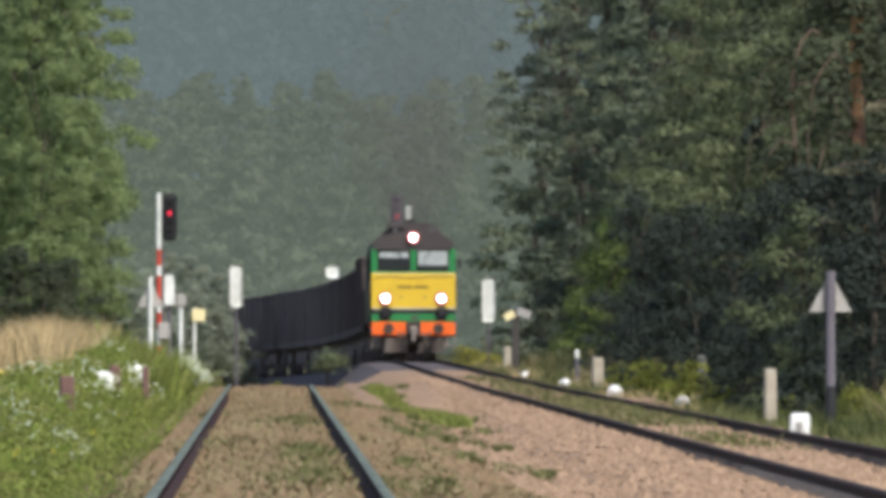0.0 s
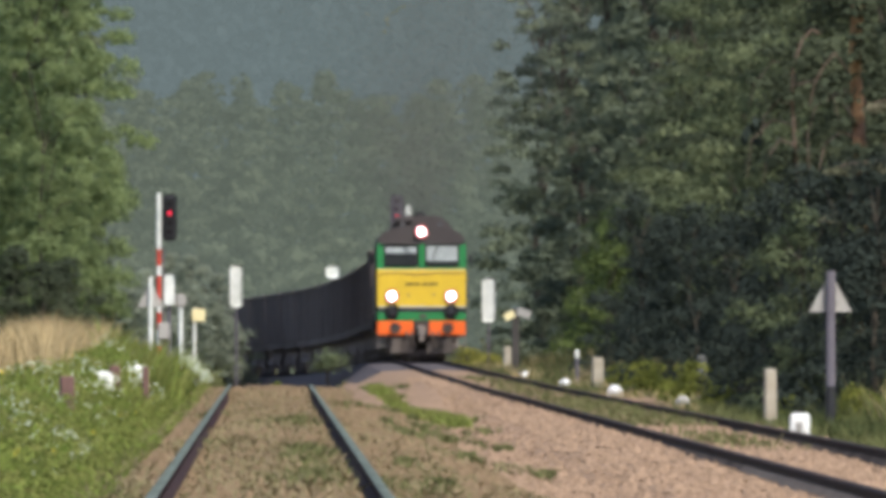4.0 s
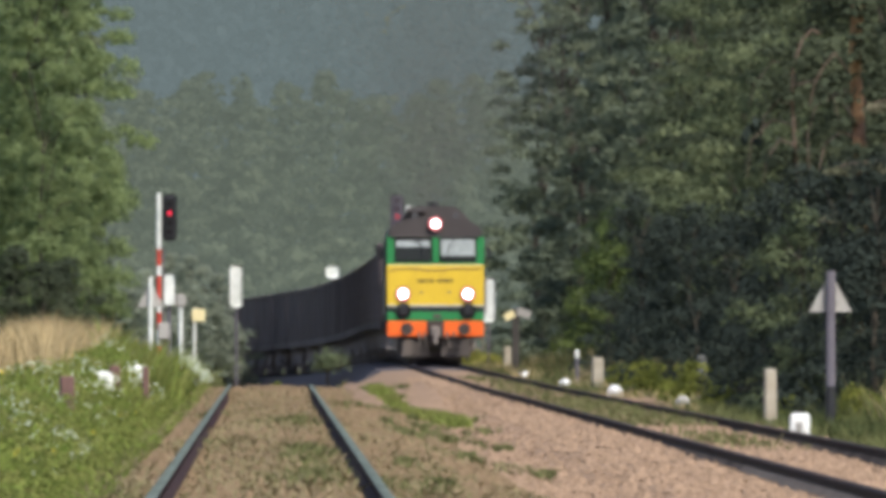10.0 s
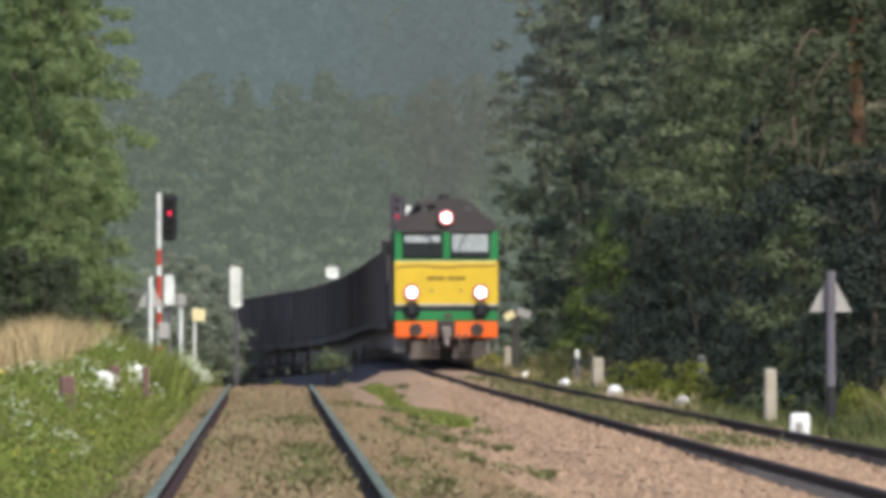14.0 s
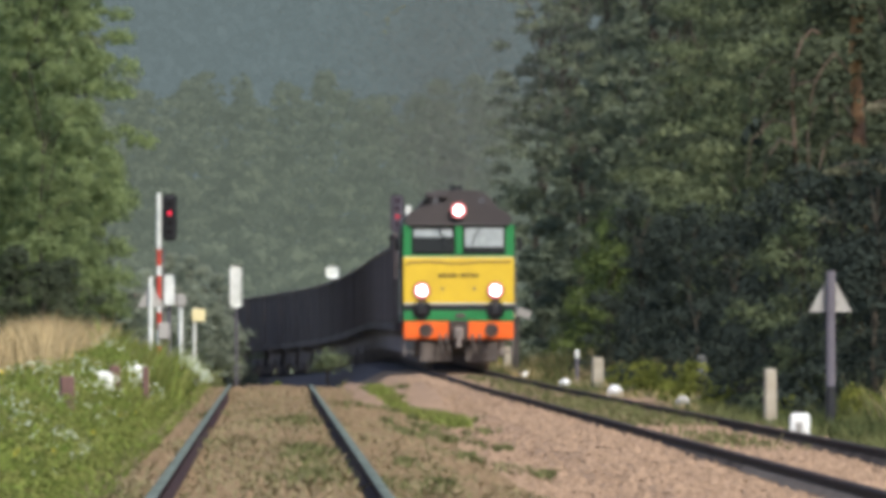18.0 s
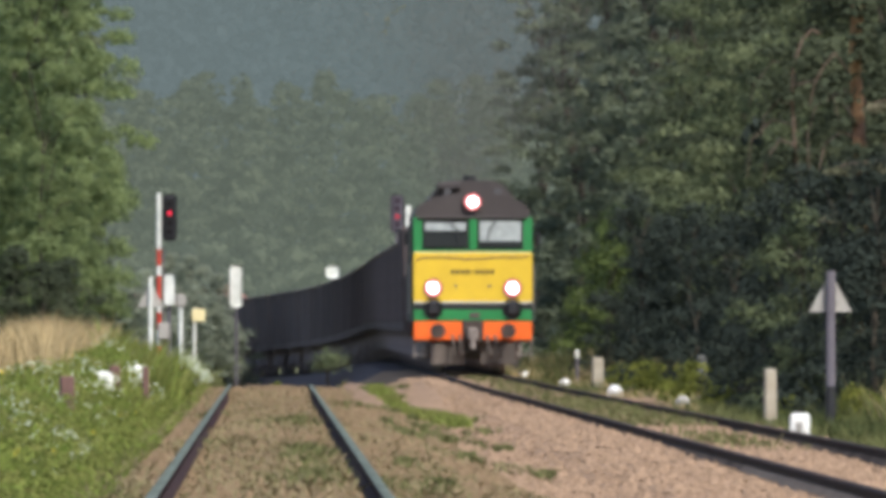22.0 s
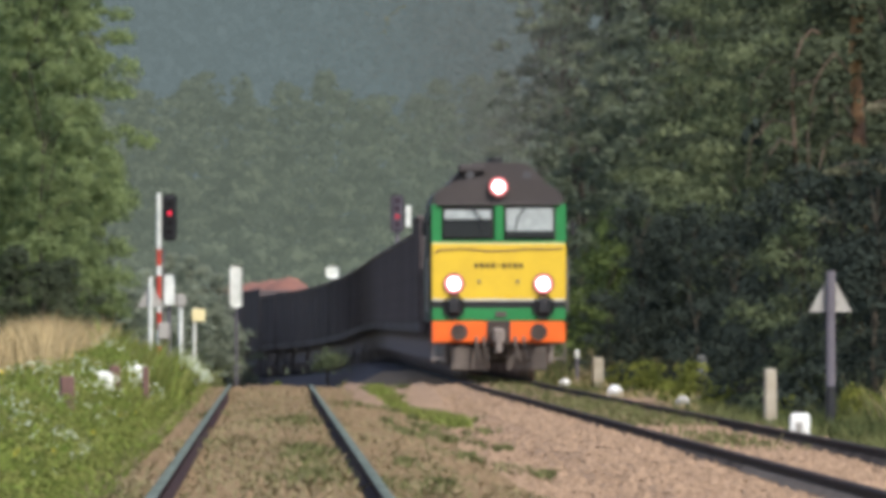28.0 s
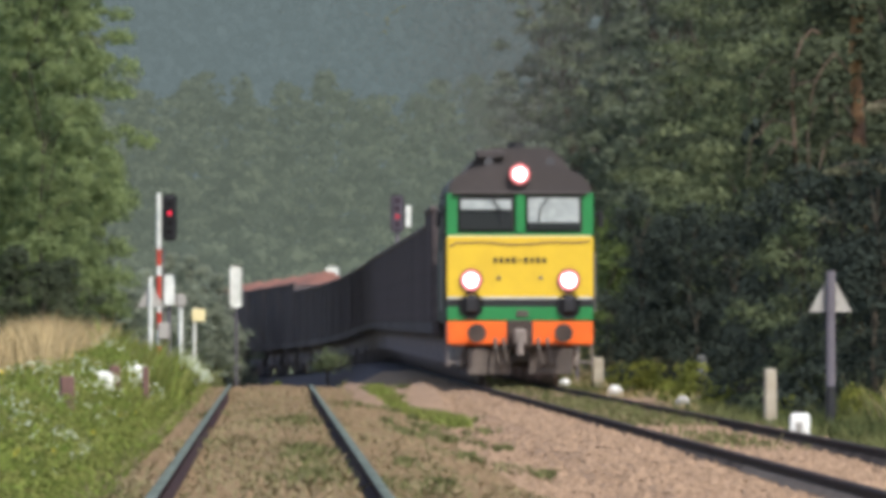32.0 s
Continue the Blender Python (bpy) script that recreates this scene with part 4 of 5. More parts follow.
def build_wagon(load):
    """A four-axle open wagon; load: ore, coal, tall (high sides, empty) or empty string."""
    names = {"ore": "dark brown open goods wagon heaped with reddish ore", "coal": "dark brown open goods wagon filled with black coal",
             "": "dark grey-brown empty open goods wagon", "tall": "dark brown open goods wagon with high sides"}
    t = thing("open_wagon", names[load], "wagon", group="wagons of the goods train")
    half, L, up = 1.55, 12.9, 0.32 if load in ("ore", "tall") else 0.0
    for s in (-1, 1):
        bm = bmesh.new()
        box(bm, (0.06, L, 2.05 + up), (s * half, 0, 2.32 + up / 2), bevel=0.01)
        part("side_wall", bm, "wagon", t)
        for k in range(9):
            y = -L / 2 + 0.12 + k * (L - 0.24) / 8
            boxed("stake", (0.035, 0.14, 2.05 + up), (s * (half + 0.042), y, 2.30 + up / 2), "wagon", t, bevel=0.02)
        boxed("top_rail", (0.16, L + 0.1, 0.12), (s * half, 0, 3.36 + up), "wagon", t, bevel=0.03)
        boxed("sill", (0.16, L, 0.26), (s * (half - 0.05), 0, 1.16), "wagon", t, bevel=0.02)
    for e in (-1, 1):
        boxed("end_wall", (2 * half, 0.06, 2.05 + up), (0, e * L / 2, 2.32 + up / 2), "wagon", t)
        for x in (-0.8, 0, 0.8):
            boxed("end_stake", (0.12, 0.10, 2.0), (x, e * (L / 2 + 0.07), 2.3), "wagon", t)
        boxed("headstock", (2.6, 0.2, 0.34), (0, e * (L / 2 + 0.12), 1.08), "gear", t)
        boxed("coupler", (0.3, 0.75, 0.3), (0, e * (L / 2 + 0.35), 1.04), "gear", t, bevel=0.05)
        part_bogie((0, e * 4.35, 0), t, axles=(-0.92, 0.92), r=0.475, width=2.4, material="gear")
    boxed("floor", (2 * half - 0.1, L - 0.1, 0.08), (0, 0, 1.30), "wagon", t)
    boxed("centre_sill", (0.6, L, 0.34), (0, 0, 1.05), "gear", t)
    boxed("underframe", (1.9, 5.2, 0.75), (0, 0, 0.78), "gear", t, "dark underframe gear", bevel=0.1)
    boxed("brake_cylinder", (0.5, 1.0, 0.4), (0.5, 0.4, 0.80), "gear", t, bevel=0.1)
    if load in ("ore", "coal"):
        rng = np.random.default_rng(7 if load == "ore" else 8)
        nx, ny = 9, 37
        top, base = (0.98, 3.34) if load == "ore" else (0.42, 3.06)
        vs, fs = [], []
        for j in range(ny):
            for i in range(nx):
                u, w = i / (nx - 1) * 2 - 1, j / (ny - 1) * 2 - 1
                hump = (1 - abs(u) ** 1.6) * (1 - abs(w) ** 6)
                lumps = 0.75 + 0.25 * math.cos(w * 5.2)
                vs.append((u * (half - 0.05), w * (L / 2 - 0.05), base + top * hump * lumps + rng.normal() * 0.025))
        for j in range(ny - 1):
            for i in range(nx - 1):
                fs.append((j * nx + i, j * nx + i + 1, (j + 1) * nx + i + 1, (j + 1) * nx + i))
        arrays("load", vs, fs, load, t, "heaped reddish ore" if load == "ore" else "black coal load", smooth=False)
    return t


LOCO = build_locomotive()
WAGONS = []
ORE, COAL, BARE, TALL = build_wagon("ore"), build_wagon("coal"), build_wagon(""), build_wagon("tall")
TRAIN_LENGTH = 31
for i in range(TRAIN_LENGTH):
    # a high-sided one leads, the next two dozen run low, the later ones carry heaps of ore
    kind = TALL if i == 0 else ORE if i >= 25 else (COAL if i % 3 else BARE)
    if kind not in WAGONS:
        WAGONS.append(kind)
    else:
        WAGONS.append(copy_thing(kind, Matrix()))


def soot(name, seed, count, centre, spread, fleck):
    """A drifting veil of exhaust: many specks of soot, thinning outwards."""
    rng = np.random.default_rng(seed)
    p = rng.normal(size=(count, 3)) * np.array(spread)
    p[:, 0] += 0.12 * p[:, 2]
    a, b = rng.normal(size=(count, 3)), rng.normal(size=(count, 3))
    a /= np.linalg.norm(a, axis=1)[:, None]
    b /= np.linalg.norm(b, axis=1)[:, None]
    s = fleck * (0.5 + rng.random(count))[:, None]
    v = np.stack([p, p + a * s, p + b * s], axis=1).reshape(-1, 3)
    ob = arrays(name, v, np.arange(count * 3).reshape(-1, 3), "smoke")
    tagged(ob, "thin dark grey exhaust smoke drifting above the locomotive", "smoke", group="exhaust smoke", kind="stuff")
    return ob, Vector(centre)


PUFFS = [soot("exhaust_smoke", 50 + i, n, c, s, 0.019) for i, (n, c, s) in enumerate((
    (12000, (0.0, 7.0, 5.2), (0.55, 1.5, 0.45)),
    (44000, (0.1, 11.0, 6.6), (1.1, 3.0, 1.0)),
    (76000, (0.2, 18.0, 8.6), (1.8, 5.0, 1.5)),
    (84000, (0.9, 27.0, 11.2), (2.4, 6.0, 2.0)),
    (80000, (1.7, 38.0, 14.0), (2.8, 7.0, 2.2)),
))]


def vehicle_pose(front, length):
    """A vehicle whose front stands at a distance along the through track."""
    a, b = main_point(front + length * 0.2), main_point(front + length * 0.8)
    mid, d = (a + b) / 2 + Vector((0.04, 0, 0)), b - a
    return Matrix.Translation(mid) @ pose(0, 0, 0, rz=math.degrees(math.atan2(-d.x, d.y))) @ pose(0, 0, 0, rx=math.degrees(math.atan2(d.z, math.hypot(d.x, d.y))))


def motions():
    times = [2.0 * i for i in range(17)]
    walk(LOCO, [(t, vehicle_pose(START - SPEED * t, 17.4)) for t in times])
    for i, w in enumerate(WAGONS):
        walk(w, [(t, vehicle_pose(START - SPEED * t + 18.5 + 13.9 * i, 13.9)) for t in times])
    for i, (ob, c) in enumerate(PUFFS):
        rows = []
        for t in times:
            p = main_point(START - SPEED * t) + c
            sway = 0.25 * (i + 1) * math.sin(0.5 * t + 1.7 * i)
            rows.append((t, pose(p.x + 0.5 * sway, p.y, p.z + 0.3 * sway, 0, 0, 8 * math.sin(0.4 * t + i))))
        walk(ob, rows)


# ---- verge and bank growth ----
def blades(name, seed, spots, height, width, material, lean=0.35, label="", category="grass"):
    """Single bent blades standing at (x, y, z, scale) spots, as one mesh."""
    rng = np.random.default_rng(seed)
    s = np.asarray(spots, dtype=float)
    n = len(s)
    h = height * s[:, 3] * (0.6 + 0.7 * rng.random(n))
    a = rng.random(n) * 6.283
    side = np.stack([np.cos(a), np.sin(a), np.zeros(n)], axis=1) * (width * (0.6 + 0.8 * rng.random(n)))[:, None]
    tilt = rng.normal(size=(n, 3)) * lean * h[:, None]
    tilt[:, 2] = 0
    base = s[:, :3]
    mid = base + tilt * 0.35 + np.stack([np.zeros(n), np.zeros(n), h * 0.6], axis=1)
    tip = base + tilt + np.stack([np.zeros(n), np.zeros(n), h], axis=1)
    v = np.stack([base - side * 0.6, base + side * 0.6, mid + side, tip, mid - side], axis=1).reshape(-1, 3)
    k = np.arange(n)[:, None] * 5
    f = np.concatenate([k + np.array([[0, 1, 2, 4]]), k + np.array([[4, 2, 3, 3]])])
    f4, f3 = f[:n], f[n:, :3]
    me_faces = np.concatenate([np.stack([f4[:, 0], f4[:, 1], f4[:, 2]], 1), np.stack([f4[:, 0], f4[:, 2], f4[:, 3]], 1), f3])
    ob = arrays(name, v, me_faces, material)
    return tagged(ob, label, category, kind="stuff")


def dots(name, seed, spots, size, material, label, category="flowers"):
    """Small flat flower heads, four petals' worth of quads each, at (x, y, z) spots."""
    rng = np.random.default_rng(seed)
    s = np.asarray(spots, dtype=float)
    n = len(s)
    vs, fs = [], []
    for i in range(3):
        c = s + rng.normal(size=(n, 3)) * size * 0.4
        d1, d2 = rng.normal(size=(n, 3)), rng.normal(size=(n, 3))
        d1 /= np.linalg.norm(d1, axis=1)[:, None]
        d2 /= np.linalg.norm(d2, axis=1)[:, None]
        q = np.stack([c - d1 * size, c - d2 * size * 0.8, c + d1 * size, c + d2 * size * 0.8], axis=1).reshape(-1, 3)
        vs.append(q)
        fs.append(np.arange(n * 4).reshape(-1, 4) + i * n * 4)
    return tagged(arrays(name, np.concatenate(vs), np.concatenate(fs), material), label, category, kind="stuff")


def stones(name, seed, spots, size, material, label):
    """Crushed stones: squashed, skewed octahedra, half sunk."""
    rng = np.random.default_rng(seed)
    s = np.asarray(spots, dtype=float)
    n = len(s)
    base = np.array([[1, 0, 0], [0, 1, 0], [-1, 0, 0], [0, -1, 0], [0, 0, 0.8], [0, 0, -0.8]], dtype=float)
    v = base[None] * (size * (0.5 + 0.9 * rng.random((n, 1, 1)))) * (0.7 + 0.6 * rng.random((n, 1, 3)))
    a = rng.random(n) * 6.283
    c, d = np.cos(a)[:, None], np.sin(a)[:, None]
    x, y = v[:, :, 0] * c - v[:, :, 1] * d, v[:, :, 0] * d + v[:, :, 1] * c
    v = np.stack([x, y, v[:, :, 2]], axis=2) + rng.normal(size=(n, 6, 3)) * size * 0.22 + s[:, None, :]
    v = v[:, :5]
    tri = np.array([[0, 1, 4], [1, 2, 4], [2, 3, 4], [3, 0, 4]])
    f = (np.arange(n)[:, None, None] * 5 + tri[None]).reshape(-1, 3)
    return tagged(arrays(name, v.reshape(-1, 3), f, material), label, "gravel", kind="stuff")


def bed_z(x, y):
    """Top of the ballast or the land, whichever is higher."""
    z = ground_z(x, y)
    u = x - main_x(y)
    z = max(z, bed_top(y) + float(np.interp(u, [-2.6, -1.75, -1.0, 0, 0.72, 1.0, 1.75, 2.9], [-0.62, -0.21, -0.17, -0.17, -0.19, -0.25, -0.46, -0.80])))
    if y < 560:
        z = max(z, side_z(y) - 0.012 + 0.09 * smooth_step(275, 315, y) + float(np.interp(x, [-1.75, -1.3, -0.9, 0, 0.9, 1.4, 2.3], [-0.42, -0.17, -0.13, -0.10, -0.13, -0.17, -0.36])))
    return z


def near_far(rng, a, b):
    """A distance between a and b, more often near than far, so that growth looks even along the view."""
    u = rng.random()
    return a * b / (b - u * (b - a))


def build_growth():
    rr = random.Random(8)
    # ballast stones
    sp = []
    for i in range(34000):
        y = near_far(rr, 92, 420)
        x = APART + rr.uniform(-2.75, 2.2)
        if abs(abs(x - APART) - GAUGE / 2) < 0.09:
            continue
        sp.append((x, y, bed_z(x, y) + 0.01))
    stones("ballast_stones", 1, sp, 0.032, "stone", "pale pinkish crushed stones of the through track's ballast")
    sp = []
    for i in range(17000):
        y = near_far(rr, 92, 300)
        x = rr.uniform(-1.35, 2.5)
        if abs(abs(x) - GAUGE / 2) < 0.09:
            continue
        sp.append((x, y, bed_z(x, y) + 0.004))
    for i in range(3500):
        x, y = rr.uniform(0.95, 3.4), rr.uniform(255, 338)
        sp.append((x, y, bed_z(x, y) + 0.004))
    for i in range(1500):
        x, y = rr.uniform(-1.25, 0.95), rr.uniform(284, 317)
        if abs(abs(x) - GAUGE / 2) > 0.09:
            sp.append((x, y, bed_z(x, y) + 0.008))
    stones("ballast_stones", 2, sp, 0.021, "stone_old", "old brownish stones of the siding's ballast")
    # low dead and green weeds between the siding's rails and in the six-foot
    sp, sg = [], []
    for i in range(26000):
        y = near_far(rr, 92, 305)
        x = rr.uniform(-1.3, 2.6)
        if abs(abs(x) - GAUGE / 2) < 0.10:
            continue
        patch = noise.noise((x * 1.3, y * 0.05, 3.0))
        keep = 0.35 + 0.9 * patch
        if rr.random() > keep + (0.25 if abs(x) < 0.6 else -0.12 if x > 1.0 else 0):
            continue
        (sg if patch + rr.uniform(-0.25, 0.25) > 0.40 else sp).append((x, y, bed_z(x, y), 0.6 + 0.8 * max(patch, 0)))
    blades("dead_weeds", 3, sp, 0.085, 0.012, "dead_weed", 0.8, "dry brown weeds growing between the rails")
    blades("low_weeds", 4, sg, 0.085, 0.012, "grass", 0.8, "low green weeds growing between the rails")
    # tufts on the ballast shoulder
    sp = []
    band = []
    for k in range(120):
        y0 = rr.uniform(240, 300)
        x0 = float(np.interp(y0, [236, 246, 275, 292, 310], [2.68, 2.62, 2.34, 1.90, 1.75])) + rr.gauss(0, 0.05)
        for j in range(40):
            x, y = x0 + rr.gauss(0, 0.06), y0 + rr.gauss(0, 1.0)
            band.append((x, y, bed_z(x, y), 0.75 + 0.35 * smooth_step(285, 250, y)))
    blades("grass_tufts", 25, band, 0.15, 0.013, "weeds", 0.5, "band of fresh green weeds along the foot of the ballast")
    for k in range(30):
        x0, y0 = 2.3 + rr.gauss(0, 0.3), near_far(rr, 200, 340)
        for j in range(22):
            x, y = x0 + rr.gauss(0, 0.05), y0 + rr.gauss(0, 0.8)
            sp.append((x, y, bed_z(x, y), 0.7))
    for x0, y0 in ((2.05, 120), (1.35, 131), (2.6, 160), (1.2, 150), (2.1, 178), (1.6, 205), (2.7, 196), (1.5, 108)):
        for j in range(110):
            x, y = x0 + rr.gauss(0, 0.045), y0 + rr.gauss(0, 0.6)
            sp.append((x, y, bed_z(x, y), 0.62))
    blades("grass_tufts", 5, sp, 0.15, 0.013, "grass", 0.5, "green grass tufts on the ballast shoulder")
    # grass between the through track's rails
    sp = []
    withered = []
    for i in range(15000):
        y = near_far(rr, 168, 420)
        x = APART + rr.gauss(0.05, 0.30)
        if abs(x - APART) > 0.64:
            continue
        thick = 0.25 * smooth_step(170, 178, y) * smooth_step(198, 190, y) + smooth_step(206, 216, y) * (1 - 0.6 * smooth_step(265, 300, y))
        if rr.random() < thick * (0.7 + 0.8 * noise.noise((x, y * 0.06, 9.0))):
            (withered if rr.random() < 0.35 else sp).append((x, y, bed_z(x, y), 1.0))
    blades("dead_weeds", 26, withered, 0.10, 0.012, "dead_weed", 0.6, "withered weeds between the through track's rails")
    blades("grass_tufts", 6, sp, 0.11, 0.012, "grass", 0.6, "low green grass between the through track's rails")
    # weedy bank
    sp, dry, white, yellow, edge_dry = [], [], [], [], []
    for i in range(60000):
        y = near_far(rr, 92, 345)
        x = -1.18 - 4.6 * rr.random() ** 1.3
        z = ground_z(x, y)
        patch = noise.noise((x * 0.9, y * 0.045, 5.0))
        edge = min(1.0, 0.25 + 0.9 * (-1.1 - x))
        if (x < -3.0 + 0.4 * patch and y > 215) or (y > 312 and -2.9 < x < -1.9 and rr.random() < 0.7):
            if rr.random() < 0.6:
                for k in range(3):
                    dx, dy = rr.gauss(0, 0.05), rr.gauss(0, 1.0)
                    dry.append((x + dx, y + dy, z, (1.0 + 0.35 * patch) * (0.66 + 0.38 * smooth_step(-4.7, -3.2, x))))
            continue
        if edge < 0.46 and rr.random() < 0.5:
            if rr.random() < 0.55:
                edge_dry.append((x, y, bed_z(x, y), 1.0))
            else:
                sp.append((x, y, bed_z(x, y), 0.45))
            continue
        h = edge * (0.75 + 0.6 * patch) * (1 + 0.9 * smooth_step(240, 300, y) * smooth_step(1.2, 1.9, -x))
        sp.append((x, y, max(z, bed_z(x, y)), h))
        if x < -1.7 and rr.random() < 0.05 * (1 + 2.5 * patch) * smooth_step(110, 190, y):
            white.append((x, y, z + 0.29 * h))
        elif rr.random() < 0.0012:
            yellow.append((x, y, z + 0.32 * h))
    for k in range(380):
        x, y = -2.85 + rr.gauss(0, 0.1), 298 + rr.gauss(0, 3)
        sp.append((x, y, ground_z(x, y), 2.3 + rr.uniform(-0.6, 0.4)))
    for k in range(1500):
        x, y = rr.uniform(-2.75, -1.5), rr.uniform(284, 316)
        top = 0.80 - 0.40 * smooth_step(-2.2, -1.5, x) + 0.10 * noise.noise((x * 4, y * 0.2, 2.0))
        sp.append((x, y, ground_z(x, y), max(top - ground_z(x, y), 0.1) / 0.30))
    for k in range(420):
        x, y = rr.uniform(-2.5, -1.75), rr.uniform(236, 247)
        sp.append((x, y, ground_z(x, y), 1.15))
    blades("weeds", 7, sp, 0.27, 0.017, "weeds", 0.45, "tall green weeds on the bank beside the siding")
    blades("dry_grass", 8, dry, 0.62, 0.008, "dry_grass", 0.25, "tall straw-coloured dry grass on top of the bank")
    blades("dead_weeds", 16, edge_dry, 0.10, 0.012, "dead_weed", 0.6, "dry brown weeds along the siding's edge")
    umbel = []
    for k in range(300):
        u = rr.random()
        umbel.append((-1.16 - 0.48 * u + rr.gauss(0, 0.05), 318 + rr.gauss(0, 4), 0.12 + 0.42 * u + rr.gauss(0, 0.05)))
    dots("white_flowers", 17, umbel, 0.026, "pale_petal", "dense white flower heads of a tall weed by the siding")
    for x0, y0, z0 in ((-2.22, 272, 0.36), (-2.28, 230, 0.36), (-2.5, 194, 0.16)):
        for k in range(60):
            white.append((x0 + rr.gauss(0, 0.13), y0 + rr.gauss(0, 0.8), z0 + rr.gauss(0, 0.07)))
    dots("white_flowers", 9, white, 0.019, "pale_petal", "white wildflowers among the weeds of the bank")
    for k in range(26):
        yellow.append((-2.62 + rr.gauss(0, 0.08), 190 + rr.gauss(0, 0.6), 0.08 + rr.gauss(0, 0.06)))
    dots("yellow_flowers", 10, yellow + [(2.45, 118, bed_z(2.45, 118) + 0.1)], 0.025, "yellow_petal", "yellow wildflowers among the weeds")
    leafy = []
    for i in range(9000):
        y = near_far(rr, 92, 345)
        x = -1.45 - 2.6 * rr.random() ** 1.2
        if x < -2.9 and y > 205:
            continue
        leafy.append((x, y, ground_z(x, y) + rr.uniform(0.03, 0.30) * (1 + 0.35 * noise.noise((x * 0.9, y * 0.045, 5.0)))))
    rng = np.random.default_rng(12)
    v, f = leaf_cloud(rng, leafy, np.full(len(leafy), 0.075), 62000, 0.027)
    tagged(arrays("weed_leaves", v, f, "weeds"), "broad green leaves of the weeds on the bank", "weeds", kind="stuff")
    # verge before the wood
    sp, dry, nettles = [], [], []
    for i in range(40000):
        y = near_far(rr, 170, 620)
        u = rr.uniform(1.7, 6.4)
        x = main_x(y) + u
        patch = noise.noise((x * 0.7, y * 0.03, 7.0))
        if abs(x - 7.3) < 0.55 and 210 < y < 247:
            continue
        # nearer blades get the darker colour in place of tree shade
        if y < 305 and u > 3.0 and rr.random() < 0.8:
            nettles.append((x, y, ground_z(x, y), 0.25 + 0.22 * u))
            continue
        (dry if patch + rr.uniform(-0.3, 0.3) > 0.34 + 0.30 * smooth_step(330, 290, y) else sp).append((x, y, ground_z(x, y), 0.12 + 0.28 * u * (1 + 0.5 * patch) * (0.8 + 0.35 * smooth_step(3.2, 4.5, u))))
    for i in range(5000):
        y = rr.uniform(520, 690)
        x = main_x(y) + rr.uniform(2.5, 5.6)
        (dry if rr.random() < 0.5 else sp).append((x, y, ground_z(x, y), 0.9))
    blades("nettles", 27, nettles, 0.5, 0.02, "shaded_grass", 0.3, "dark green grass under the wood's edge, tree shade put into its colour", "weeds")
    blades("verge_grass", 13, sp, 0.55, 0.022, "grass", 0.35, "tall green grass on the verge before the wood")
    blades("verge_grass", 14, dry, 0.55, 0.018, "dry_grass", 0.3, "yellowed tall grass on the verge before the wood")
    # rough grass beyond the crest
    sp = []
    for i in range(9000):
        y = rr.uniform(330, 760)
        x = main_x(y) - rr.uniform(3.6, 9.0)
        if abs(x) < 1.3 and y < 570:
            continue
        sp.append((x, y, ground_z(x, y), 1.0))
    blades("rough_grass", 15, sp, 0.22, 0.03, "grass", 0.4, "rough green grass on the embankment beyond the crest")


build_growth()


# ---- signals, signs, posts and marker stones ----
def stand(name, label, category, x, y, rz=0.0, group=""):
    return thing(name, label, category, (x, y, ground_z(x, y) - 0.03), rz, group)


def triangle_plate(bm, w, h, z, y, d=0.02):
    prism(bm, [(-w / 2, z), (w / 2, z), (0, z + h)], y, y + d)


